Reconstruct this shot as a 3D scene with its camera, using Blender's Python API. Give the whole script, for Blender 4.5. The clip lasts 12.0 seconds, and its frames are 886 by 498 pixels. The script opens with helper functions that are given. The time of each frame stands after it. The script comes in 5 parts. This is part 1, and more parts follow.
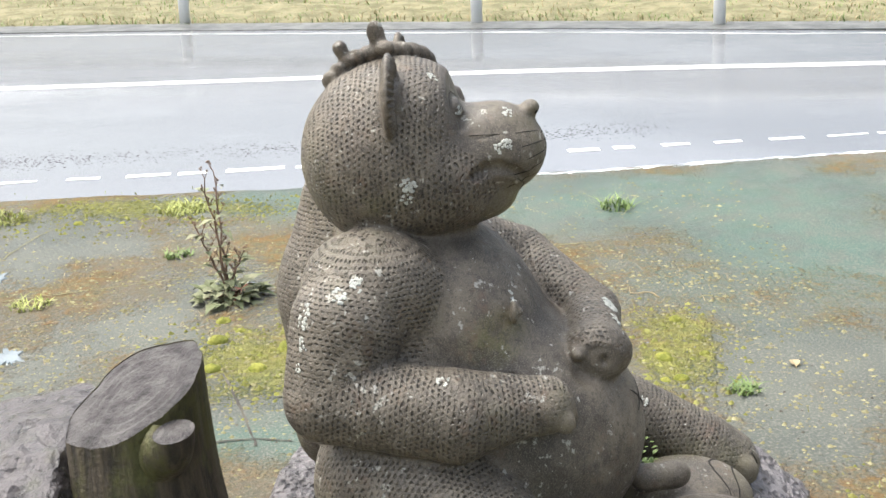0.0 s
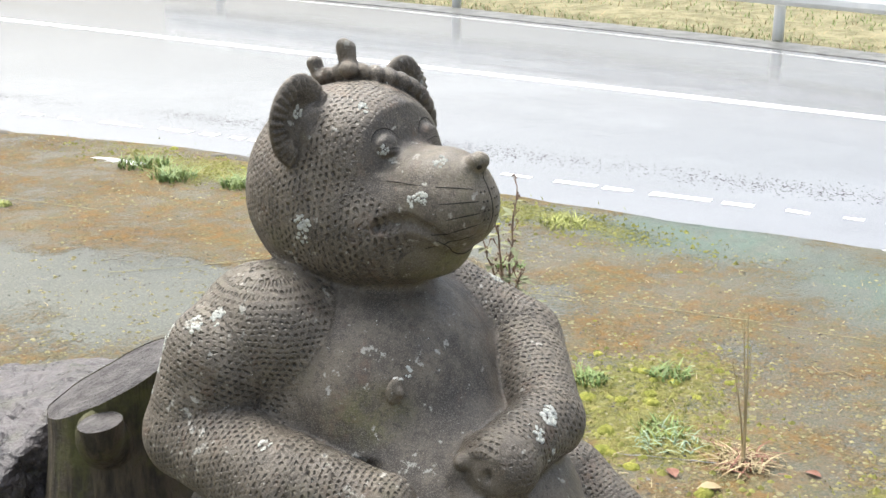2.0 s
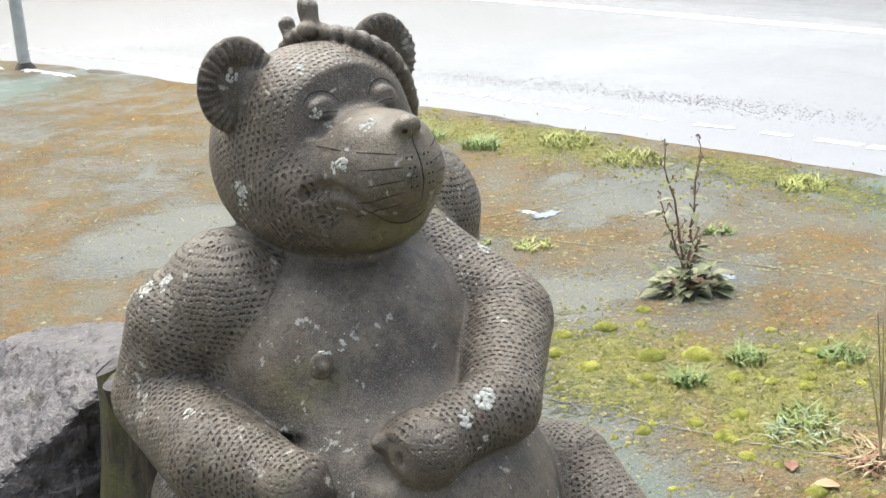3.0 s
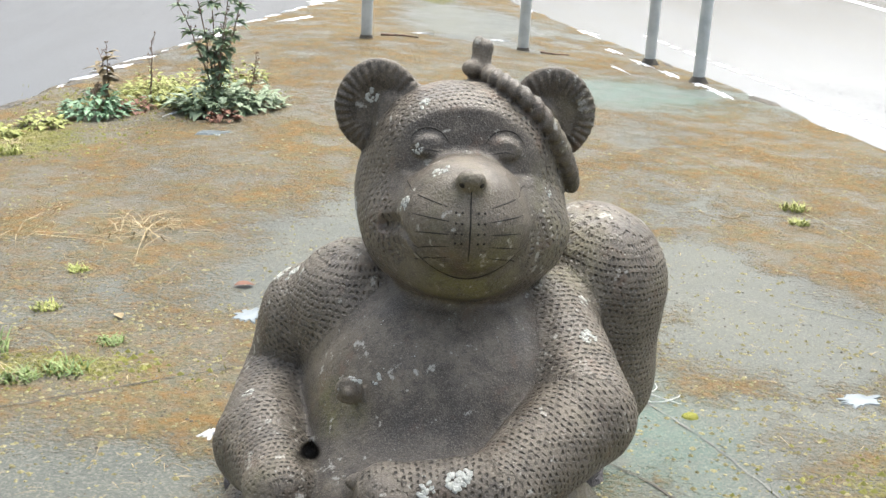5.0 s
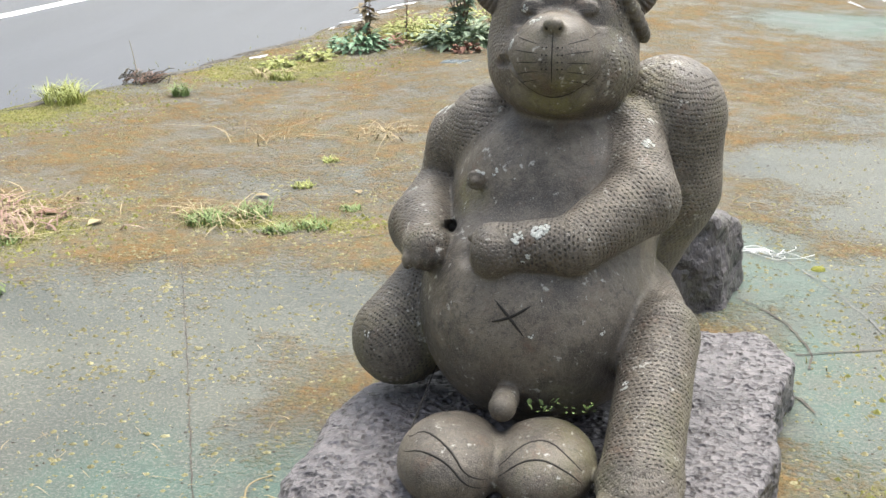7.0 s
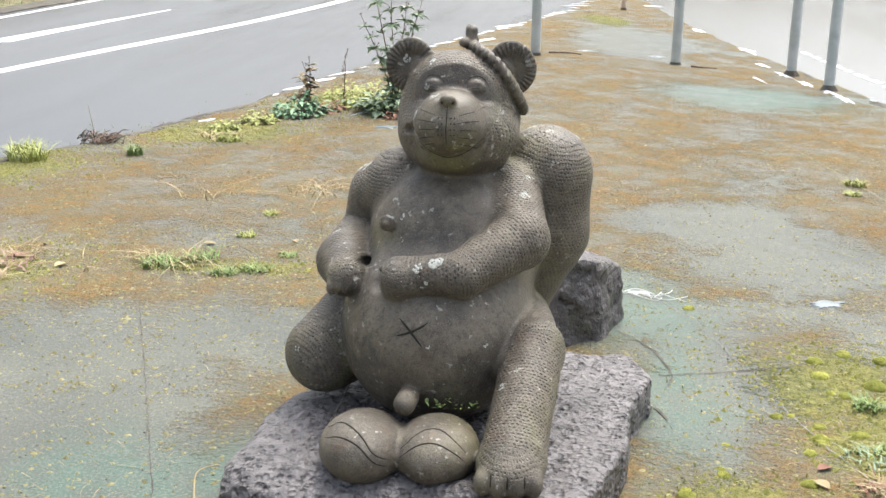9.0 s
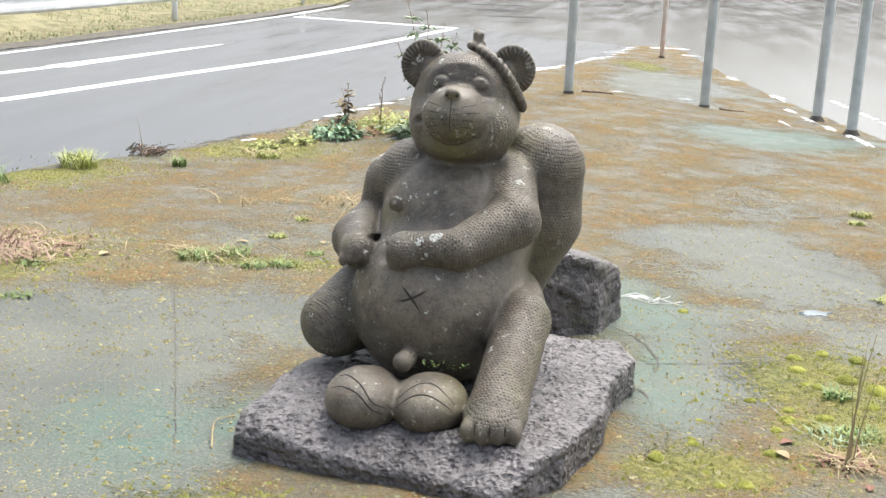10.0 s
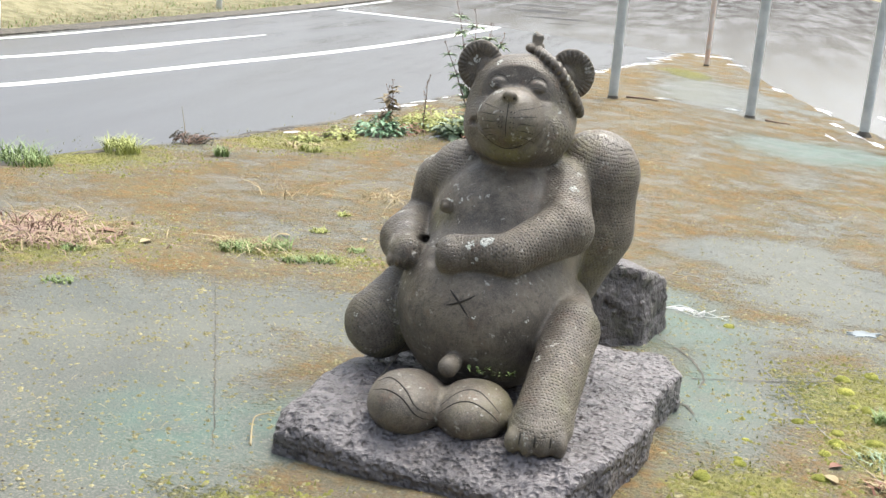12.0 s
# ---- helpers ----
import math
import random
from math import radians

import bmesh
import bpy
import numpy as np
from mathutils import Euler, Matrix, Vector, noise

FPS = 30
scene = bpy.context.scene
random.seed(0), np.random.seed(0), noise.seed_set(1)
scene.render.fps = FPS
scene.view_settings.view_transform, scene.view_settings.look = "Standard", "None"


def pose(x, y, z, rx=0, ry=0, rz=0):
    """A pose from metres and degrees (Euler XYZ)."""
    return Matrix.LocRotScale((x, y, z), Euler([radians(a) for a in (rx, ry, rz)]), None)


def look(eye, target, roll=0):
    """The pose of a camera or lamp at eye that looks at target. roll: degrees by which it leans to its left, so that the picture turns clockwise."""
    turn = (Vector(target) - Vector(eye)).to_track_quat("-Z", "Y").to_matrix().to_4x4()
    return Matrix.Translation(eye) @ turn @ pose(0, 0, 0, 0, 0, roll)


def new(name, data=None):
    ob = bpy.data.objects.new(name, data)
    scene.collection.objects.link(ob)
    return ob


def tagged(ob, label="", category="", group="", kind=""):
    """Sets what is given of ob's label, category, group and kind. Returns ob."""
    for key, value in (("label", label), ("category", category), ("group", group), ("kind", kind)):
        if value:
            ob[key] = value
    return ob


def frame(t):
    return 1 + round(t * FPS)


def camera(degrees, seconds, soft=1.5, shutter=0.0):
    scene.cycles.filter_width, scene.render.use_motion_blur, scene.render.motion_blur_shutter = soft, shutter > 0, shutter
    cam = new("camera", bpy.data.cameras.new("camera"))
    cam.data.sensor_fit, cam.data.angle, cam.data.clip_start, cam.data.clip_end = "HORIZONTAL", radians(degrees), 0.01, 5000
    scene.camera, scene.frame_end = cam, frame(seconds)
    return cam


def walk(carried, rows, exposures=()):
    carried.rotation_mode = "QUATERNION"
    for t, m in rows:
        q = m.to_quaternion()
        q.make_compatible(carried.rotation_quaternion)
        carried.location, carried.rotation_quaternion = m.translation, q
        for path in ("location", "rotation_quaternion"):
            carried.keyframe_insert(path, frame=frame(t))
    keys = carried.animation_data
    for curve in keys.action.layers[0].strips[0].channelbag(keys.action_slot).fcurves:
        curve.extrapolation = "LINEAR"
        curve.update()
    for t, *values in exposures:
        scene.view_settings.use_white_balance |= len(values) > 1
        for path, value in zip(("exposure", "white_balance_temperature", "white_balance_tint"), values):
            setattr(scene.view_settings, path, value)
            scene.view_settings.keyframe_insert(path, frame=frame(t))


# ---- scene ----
cam = camera(38.2, 12.0)
PATH = [
    (0, (-2.6, -0.01, 1.621), (-0.693, 0.077, 1.024), -2.2),
    (0.5, (-2.421, -0.319, 1.642), (-0.545, 0.024, 1.042), -3.0),
    (1, (-2.293, -0.685, 1.622), (-0.482, -0.06, 1.046), -2.2),
    (1.5, (-2.174, -0.996, 1.604), (-0.484, -0.091, 1.036), -2.8),
    (2, (-1.82, -1.26, 1.593), (-0.23, -0.189, 1.022), 0.9),
    (2.5, (-1.501, -1.476, 1.534), (-0.087, -0.179, 0.971), -2.9),
    (3, (-1.191, -1.741, 1.552), (-0.028, -0.236, 0.934), -3.8),
    (3.5, (-0.831, -1.774, 1.55), (-0.013, -0.042, 0.975), -2.4),
    (3.7, (-0.716, -1.803, 1.572), (-0.01, -0.022, 0.999), -2.1),
    (5.3, (0.002, -2.077, 1.574), (0.031, -0.163, 0.996), 2.9),
    (5.5, (0.074, -2.091, 1.576), (0.066, -0.177, 0.993), 2.3),
    (6, (0.256, -2.307, 1.556), (0.043, -0.406, 0.97), 0.7),
    (6.1, (0.288, -2.424, 1.511), (0.028, -0.52, 0.956), 0.1),
    (6.5, (0.329, -2.626, 1.578), (-0.005, -0.757, 0.95), 1.5),
    (7, (0.295, -2.993, 1.542), (-0.037, -1.126, 0.906), -0.3),
    (7.5, (0.407, -3.311, 1.567), (0.089, -1.421, 0.996), 2.0),
    (7.7, (0.471, -3.419, 1.571), (0.154, -1.526, 1.007), 2.4),
    (9.3, (0.519, -3.896, 1.688), (0.275, -1.981, 1.165), 0.8),
    (9.5, (0.68, -4.076, 1.56), (0.411, -2.158, 1.059), 1.0),
    (10, (0.709, -4.137, 1.566), (0.386, -2.219, 1.102), 2.5),
    (10.5, (0.69, -4.133, 1.568), (0.324, -2.221, 1.108), 0.7),
    (11, (0.655, -4.091, 1.569), (0.282, -2.181, 1.106), 1.2),
    (11.5, (0.636, -4.08, 1.566), (0.284, -2.167, 1.102), 1.5),
    (12, (0.633, -4.078, 1.563), (0.264, -2.169, 1.093), 4.7),
]
walk(cam, [(t, look(eye, target, roll)) for t, eye, target, roll in PATH])

# ---- light: a bright overcast winter sky ----
SUN_AZ, SUN_EL = radians(22), radians(65)      # clockwise from +y
world = bpy.data.worlds.new("sky")
scene.world = world
world.use_nodes = True
wt = world.node_tree
sky = wt.nodes.new("ShaderNodeTexSky")
sky.sky_type, sky.sun_disc = "NISHITA", False
sky.sun_elevation, sky.sun_rotation = SUN_EL, SUN_AZ
sky.air_density, sky.dust_density, sky.ozone_density = 1.0, 10.0, 1.0
pale = wt.nodes.new("ShaderNodeHueSaturation")
pale.inputs["Saturation"].default_value = 0.7
wt.links.new(sky.outputs[0], pale.inputs["Color"])
cool = wt.nodes.new("ShaderNodeVectorMath")
cool.operation = "MULTIPLY"
cool.inputs[1].default_value = (0.95, 1.0, 1.02)      # white balance of the cloudy sky
wt.links.new(pale.outputs[0], cool.inputs[0])
wt.links.new(cool.outputs[0], wt.nodes["Background"].inputs[0])
wt.nodes["Background"].inputs[1].default_value = 0.15
sun = new("sun", bpy.data.lights.new("sun", "SUN"))
sun.data.energy, sun.data.angle, sun.data.color = 0.35, radians(70), (0.95, 1.0, 1.01)
sun.matrix_world = look((0, 0, 0), (-math.sin(SUN_AZ) * math.cos(SUN_EL), -math.cos(SUN_AZ) * math.cos(SUN_EL), -math.sin(SUN_EL)))
scene.view_settings.exposure = 1.28


# ---- materials ----
class Shader:
    """A small builder for node materials."""

    def __init__(self, name, rough=0.7):
        self.m = bpy.data.materials.new(name)
        self.m.use_nodes = True
        self.t = self.m.node_tree
        self.bsdf = self.t.nodes["Principled BSDF"]
        self.bsdf.inputs["Roughness"].default_value = rough
        self.where = self.t.nodes.new("ShaderNodeNewGeometry").outputs["Position"]

    def put(self, socket, value):
        if isinstance(value, bpy.types.NodeSocket):
            self.t.links.new(value, socket)
        else:
            socket.default_value = (*value, 1.0) if isinstance(value, tuple) and len(value) == 3 and socket.type == "RGBA" else value

    def noise(self, scale, detail=4.0, rough=0.55, stretch=None, vec=None, color=False):
        n = self.t.nodes.new("ShaderNodeTexNoise")
        self.put(n.inputs["Vector"], self.stretch(stretch, vec))
        n.inputs["Scale"].default_value, n.inputs["Detail"].default_value, n.inputs["Roughness"].default_value = scale, detail, rough
        return n.outputs["Color" if color else "Fac"]

    def stretch(self, by=None, vec=None):
        vec = vec if vec is not None else self.where
        if by is None:
            return vec
        n = self.t.nodes.new("ShaderNodeVectorMath")
        n.operation = "MULTIPLY"
        self.put(n.inputs[0], vec)
        n.inputs[1].default_value = by
        return n.outputs[0]

    def cells(self, scale, feature="F1", vec=None, random=1.0, out="Distance"):
        n = self.t.nodes.new("ShaderNodeTexVoronoi")
        n.feature = feature
        self.put(n.inputs["Vector"], vec if vec is not None else self.where)
        n.inputs["Scale"].default_value, n.inputs["Randomness"].default_value = scale, random
        return n.outputs[out]

    def ramp(self, value, low, high, a=0.0, b=1.0, smooth=True):
        n = self.t.nodes.new("ShaderNodeMapRange")
        n.interpolation_type = "SMOOTHSTEP" if smooth else "LINEAR"
        for i, v in enumerate((value, low, high, a, b)):
            self.put(n.inputs[i], v)
        return n.outputs[0]

    def maths(self, op, a, b=0.0):
        n = self.t.nodes.new("ShaderNodeMath")
        n.operation = op
        self.put(n.inputs[0], a), self.put(n.inputs[1], b)
        return n.outputs[0]

    def mix(self, fac, a, b, blend="MIX"):
        n = self.t.nodes.new("ShaderNodeMix")
        n.data_type, n.blend_type = "RGBA", blend
        self.put(n.inputs[0], fac), self.put(n.inputs[6], a), self.put(n.inputs[7], b)
        return n.outputs[2]

    def attr(self, name, out="Fac"):
        n = self.t.nodes.new("ShaderNodeAttribute")
        n.attribute_name = name
        return n.outputs[out]

    def info(self):
        return self.t.nodes.new("ShaderNodeObjectInfo").outputs["Random"]

    def island(self):
        return self.t.nodes.new("ShaderNodeNewGeometry").outputs["Random Per Island"]

    def bump(self, height, distance, strength=1.0, normal=None):
        n = self.t.nodes.new("ShaderNodeBump")
        n.inputs["Strength"].default_value = strength
        n.inputs["Distance"].default_value = distance
        self.put(n.inputs["Height"], height)
        if normal is not None:
            self.put(n.inputs["Normal"], normal)
        return n.outputs[0]

    def end(self, color=None, rough=None, normal=None, **more):
        for key, value in (("Base Color", color), ("Roughness", rough), ("Normal", normal), *((k.replace("_", " "), v) for k, v in more.items())):
            if value is not None:
                self.put(self.bsdf.inputs[key], value)
        return self.m


def asphalt(name, base, wet_lo, wet_hi, patch, film, ior):
    s = Shader(name)
    big = s.noise(0.35, 5, 0.6)
    tracks = s.noise(1.0, 4, 0.6, (2.2, 0.25, 1.0))
    grit = s.cells(170)
    c = s.mix(s.ramp(s.noise(220, 2), 0.35, 0.75), tuple(v * 0.75 for v in base), tuple(v * 1.5 for v in base))
    c = s.mix(s.ramp(big, 0.45, 0.7, 0, patch), c, tuple(v * 1.8 for v in base))
    wet = s.ramp(s.maths("ADD", s.maths("MULTIPLY", tracks, 0.6), s.maths("MULTIPLY", big, 0.4)), 0.38, 0.62, wet_lo, wet_hi)
    n = s.bump(grit, 0.004, 0.25)
    s.put(s.bsdf.inputs["Coat Normal"], s.bump(s.noise(14, 3), 0.006, 0.12))
    return s.end(c, 0.55, n, Coat_Weight=film, Coat_Roughness=wet, Coat_IOR=ior)


ASPHALT = asphalt("wet_old_asphalt", (0.13, 0.132, 0.14), 0.16, 0.05, 0.6, 1.0, 2.0)
ASPHALT_DARK = asphalt("wet_new_asphalt", (0.04, 0.041, 0.046), 0.26, 0.14, 0.3, 0.65, 1.5)


def island_material():
    s = Shader("moss_grown_coated_paving")
    teal, moss, yellow = s.attr("teal"), s.attr("moss"), s.attr("yellow")
    n1, n2, n3 = s.noise(1.3, 6, 0.62), s.noise(7, 5, 0.65), s.noise(45, 4, 0.6)
    coat = s.mix(s.ramp(n1, 0.35, 0.65), (0.060, 0.069, 0.060), (0.112, 0.119, 0.102))
    coat = s.mix(s.maths("MULTIPLY", teal, s.ramp(n2, 0.3, 0.62, 0.15, 0.8)), coat, (0.062, 0.125, 0.098))
    coat = s.mix(s.ramp(s.noise(110, 3, 0.7), 0.45, 0.7, 0, 0.6), coat, (0.27, 0.26, 0.21))
    ragged = s.maths("ADD", s.maths("MULTIPLY", n2, 0.55), s.maths("MULTIPLY", n3, 0.45))
    cover = s.maths("MULTIPLY", s.ramp(s.maths("SUBTRACT", s.maths("ADD", moss, s.maths("MULTIPLY", ragged, 1.6)), 0.78), 0.30, 0.78), s.ramp(s.noise(2.6, 6, 0.7), 0.38, 0.62, 0.3, 1.0))
    brown = s.mix(s.ramp(s.noise(2.2, 5, 0.6), 0.38, 0.62), (0.155, 0.106, 0.038), (0.175, 0.156, 0.076))
    brown = s.mix(s.ramp(s.noise(90, 3, 0.7), 0.42, 0.7), brown, (0.33, 0.265, 0.14))
    brown = s.mix(s.ramp(s.noise(16, 5, 0.7), 0.40, 0.62, 0, 0.75), brown, (0.30, 0.160, 0.048))
    brown = s.mix(s.ramp(s.noise(11, 6, 0.75), 0.56, 0.70, 0, 0.75), brown, (0.36, 0.31, 0.17))
    brown = s.mix(s.ramp(s.noise(60, 3, 0.7, None, s.stretch((1, 1, 1))), 0.3, 0.45, 0.55, 0), brown, (0.09, 0.06, 0.03))
    c = s.mix(s.maths("MULTIPLY", cover, 0.88), coat, brown)
    grow = s.ramp(s.maths("SUBTRACT", s.maths("ADD", yellow, s.maths("MULTIPLY", ragged, 2.0)), 1.0), 0.40, 0.75)
    green = s.mix(s.ramp(s.noise(30, 4, 0.7), 0.35, 0.65), (0.17, 0.185, 0.045), (0.33, 0.32, 0.10))
    c = s.mix(s.maths("MULTIPLY", grow, 0.7), c, green)
    dirt = s.ramp(s.noise(3.5, 6, 0.7), 0.58, 0.75, 0, 0.5)
    c = s.mix(dirt, c, (0.10, 0.09, 0.065))
    soft = s.maths("MAXIMUM", cover, grow)
    rough = s.ramp(soft, 0, 1, s.ramp(n1, 0.4, 0.6, 0.34, 0.6), 0.9)
    h = s.maths("ADD", s.maths("MULTIPLY", soft, s.maths("ADD", n3, s.noise(130, 3, 0.7))), s.maths("MULTIPLY", s.noise(260, 2), 0.12))
    return s.end(c, rough, s.bump(h, 0.02, 0.9), Specular_IOR_Level=0.2)


ISLAND = island_material()


def plain_stone(name, dark, light, scale, bump, rough=0.6, moss=0.0, pits=0.0):
    """Rough stone with fine relief, damp, with a green growth where moss is above nought."""
    s = Shader(name)
    n1, n2, n3 = s.noise(scale, 6, 0.65), s.noise(scale * 5, 5, 0.65), s.noise(scale * 22, 4, 0.6)
    c = s.mix(s.ramp(n2, 0.3, 0.7), dark, light)
    c = s.mix(s.ramp(n1, 0.45, 0.7, 0, 0.6), c, tuple(v * 0.6 for v in dark))
    c = s.mix(s.ramp(n3, 0.62, 0.75, 0, 0.5), c, tuple(min(0.6, v * 1.9) for v in light))
    if moss:
        c = s.mix(s.ramp(s.noise(scale * 2.4, 5, 0.7), 0.5, 0.7, 0, moss), c, (0.10, 0.115, 0.03))
    h = s.maths("ADD", s.maths("MULTIPLY", n2, 0.6), s.maths("MULTIPLY", n3, 0.35))
    if pits:
        h = s.maths("ADD", h, s.ramp(s.cells(42), 0.1, 0.55, -pits, 0))
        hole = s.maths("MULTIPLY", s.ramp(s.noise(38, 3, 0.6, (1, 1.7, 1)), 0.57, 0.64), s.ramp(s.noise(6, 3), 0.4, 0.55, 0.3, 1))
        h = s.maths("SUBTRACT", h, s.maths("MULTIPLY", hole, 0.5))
        # the holes carry their shade in the colour as well as the relief
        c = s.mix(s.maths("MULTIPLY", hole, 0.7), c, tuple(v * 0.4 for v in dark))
    return s.end(c, s.ramp(n2, 0.3, 0.7, rough - 0.2, rough + 0.15), s.bump(h, bump, 0.9))


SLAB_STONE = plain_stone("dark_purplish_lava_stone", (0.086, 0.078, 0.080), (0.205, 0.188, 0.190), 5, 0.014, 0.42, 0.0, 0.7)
ROCK_STONE = plain_stone("damp_grey_rock", (0.046, 0.041, 0.042), (0.13, 0.116, 0.118), 4, 0.02, 0.42, 0.25)


def statue_material():
    s = Shader("damp_weathered_stone")
    fur, loc = s.attr("fur"), s.attr("grain", "Vector")
    n1, n2, n3 = s.noise(4.5, 6, 0.65), s.noise(24, 5, 0.65), s.noise(150, 3, 0.6)
    c = s.mix(s.ramp(n1, 0.34, 0.66), (0.066, 0.054, 0.041), (0.178, 0.150, 0.114))
    c = s.mix(s.ramp(n2, 0.5, 0.75, 0, 0.5), c, (0.24, 0.213, 0.172))
    c = s.mix(s.ramp(s.noise(7, 5, 0.7), 0.46, 0.64, 0, 0.72), c, (0.036, 0.031, 0.026))
    c = s.mix(s.ramp(s.noise(3.1, 4, 0.6, (1, 1, 0.6)), 0.56, 0.72, 0, 0.5), c, (0.120, 0.070, 0.055))
    c = s.mix(s.maths("MULTIPLY", s.attr("moss"), s.ramp(n2, 0.35, 0.6, 0.15, 0.9)), c, (0.17, 0.165, 0.05))
    c = s.mix(s.maths("MULTIPLY", fur, 0.55), c, s.mix(s.ramp(n2, 0.35, 0.65), (0.086, 0.072, 0.055), (0.215, 0.185, 0.146)))
    wob = s.t.nodes.new("ShaderNodeVectorMath")
    wob.operation = "MULTIPLY_ADD"
    s.put(wob.inputs[0], s.noise(24, 3, 0.6, color=True))
    wob.inputs[1].default_value = (0.022, 0.020, 0.0)
    s.put(wob.inputs[2], loc)
    split = s.t.nodes.new("ShaderNodeSeparateXYZ")
    s.put(split.inputs[0], wob.outputs[0])
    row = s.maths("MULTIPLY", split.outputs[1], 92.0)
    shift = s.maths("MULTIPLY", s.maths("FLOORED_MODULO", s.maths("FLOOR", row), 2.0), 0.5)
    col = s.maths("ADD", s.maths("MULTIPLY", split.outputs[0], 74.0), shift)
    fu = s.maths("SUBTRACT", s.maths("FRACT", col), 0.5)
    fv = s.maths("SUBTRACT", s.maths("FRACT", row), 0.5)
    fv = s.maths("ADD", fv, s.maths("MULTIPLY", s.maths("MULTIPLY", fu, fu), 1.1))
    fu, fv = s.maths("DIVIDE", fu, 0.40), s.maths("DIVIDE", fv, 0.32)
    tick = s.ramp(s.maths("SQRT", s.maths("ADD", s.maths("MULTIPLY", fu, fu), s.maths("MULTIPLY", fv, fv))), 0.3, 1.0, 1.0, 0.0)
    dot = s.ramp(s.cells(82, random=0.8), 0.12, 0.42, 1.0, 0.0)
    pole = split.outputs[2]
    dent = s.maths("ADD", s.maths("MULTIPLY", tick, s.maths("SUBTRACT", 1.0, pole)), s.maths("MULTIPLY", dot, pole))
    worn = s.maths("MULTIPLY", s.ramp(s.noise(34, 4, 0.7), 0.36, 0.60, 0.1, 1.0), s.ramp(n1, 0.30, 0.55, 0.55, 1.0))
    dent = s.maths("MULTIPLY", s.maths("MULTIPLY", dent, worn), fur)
    # the shade inside each dent is put into the colour as near black
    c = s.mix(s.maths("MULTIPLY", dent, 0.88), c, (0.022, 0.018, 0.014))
    c = s.mix(s.ramp(n3, 0.66, 0.76, 0, 0.55), c, (0.26, 0.24, 0.21))
    c = s.mix(s.ramp(s.noise(70, 4, 0.75), 0.36, 0.50, 0.55, 0), c, (0.04, 0.035, 0.027))
    c = s.mix(s.ramp(s.noise(2.2, 5, 0.7), 0.52, 0.68, 0, 0.55), c, s.mix(n2, (0.07, 0.072, 0.03), (0.15, 0.145, 0.07)))
    c = s.mix(s.ramp(s.noise(420, 2, 0.6), 0.46, 0.72, 0, 0.5), c, (0.30, 0.265, 0.215))
    c = s.mix(s.ramp(s.noise(260, 3, 0.7), 0.30, 0.44, 0.6, 0), c, (0.035, 0.029, 0.022))
    c = s.mix(s.ramp(s.noise(13, 6, 0.75), 0.55, 0.70, 0, 0.55), c, (0.155, 0.100, 0.068))
    spots = s.ramp(s.maths("ADD", s.noise(46, 4, 0.65), s.maths("MULTIPLY", s.noise(6, 3), 0.35)), 0.80, 0.87)
    c = s.mix(s.maths("MULTIPLY", spots, 0.75), c, (0.44, 0.43, 0.38))
    h = s.maths("SUBTRACT", s.maths("ADD", s.maths("MULTIPLY", n3, 0.22), s.maths("MULTIPLY", n2, 0.34)), s.maths("MULTIPLY", dent, 1.1))
    h = s.maths("ADD", h, s.maths("MULTIPLY", s.noise(420, 2, 0.6), 0.16))
    rough = s.ramp(s.maths("ADD", s.maths("MULTIPLY", n1, 0.5), s.maths("MULTIPLY", n2, 0.5)), 0.36, 0.64, 0.30, 0.68)
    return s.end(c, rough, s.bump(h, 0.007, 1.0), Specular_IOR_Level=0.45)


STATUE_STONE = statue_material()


def simple(name, a, b, scale, rough=0.7, bump=0.002, per="where", spec=0.4, **more):
    """Two tones by noise, and by object or by piece."""
    s = Shader(name)
    c = s.mix(s.ramp(s.noise(scale, 5, 0.65), 0.33, 0.67), a, b)
    if per == "island":
        c = s.mix(s.ramp(s.island(), 0, 1, 0, 0.7, False), c, tuple(v * 0.55 for v in a))
    if per == "object":
        c = s.mix(s.ramp(s.info(), 0, 1, 0, 0.5, False), c, tuple(v * 0.6 for v in a))
    return s.end(c, rough, s.bump(s.noise(scale * 6, 4, 0.6), bump, 0.8), Specular_IOR_Level=spec, **more)


# near black stands in for the shade of the statue's carved lines
GROOVE = simple("painted_groove_shade", (0.018, 0.016, 0.013), (0.03, 0.026, 0.02), 40, 0.8)
LICHEN = simple("pale_crust_lichen", (0.42, 0.43, 0.39), (0.62, 0.63, 0.58), 120, 0.9, 0.003)
LINE_PAINT = simple("worn_white_road_paint", (0.62, 0.62, 0.60), (0.82, 0.82, 0.80), 12, 0.45, 0.002)
SNOW = simple("old_grainy_snow", (0.78, 0.80, 0.82), (0.9, 0.91, 0.92), 25, 0.6, 0.006)
RAIL_PAINT = simple("white_painted_steel", (0.70, 0.71, 0.70), (0.82, 0.83, 0.82), 3, 0.35, 0.001)
PIPE_PAINT = simple("faded_grey_paint", (0.42, 0.45, 0.44), (0.56, 0.585, 0.57), 7, 0.4, 0.001)
PIPE_RUST = simple("faded_orange_white_paint", (0.62, 0.42, 0.30), (0.70, 0.63, 0.56), 6, 0.5, 0.001)
CONCRETE = simple("damp_concrete", (0.10, 0.10, 0.095), (0.22, 0.22, 0.205), 5, 0.5, 0.004)
KERB_DIRT = simple("dark_silt", (0.045, 0.04, 0.033), (0.12, 0.105, 0.08), 8, 0.7, 0.01)
DARK_ROUGH = simple("dark_rough_asphalt", (0.02, 0.02, 0.021), (0.05, 0.05, 0.05), 9, 0.75, 0.003, spec=0.2)
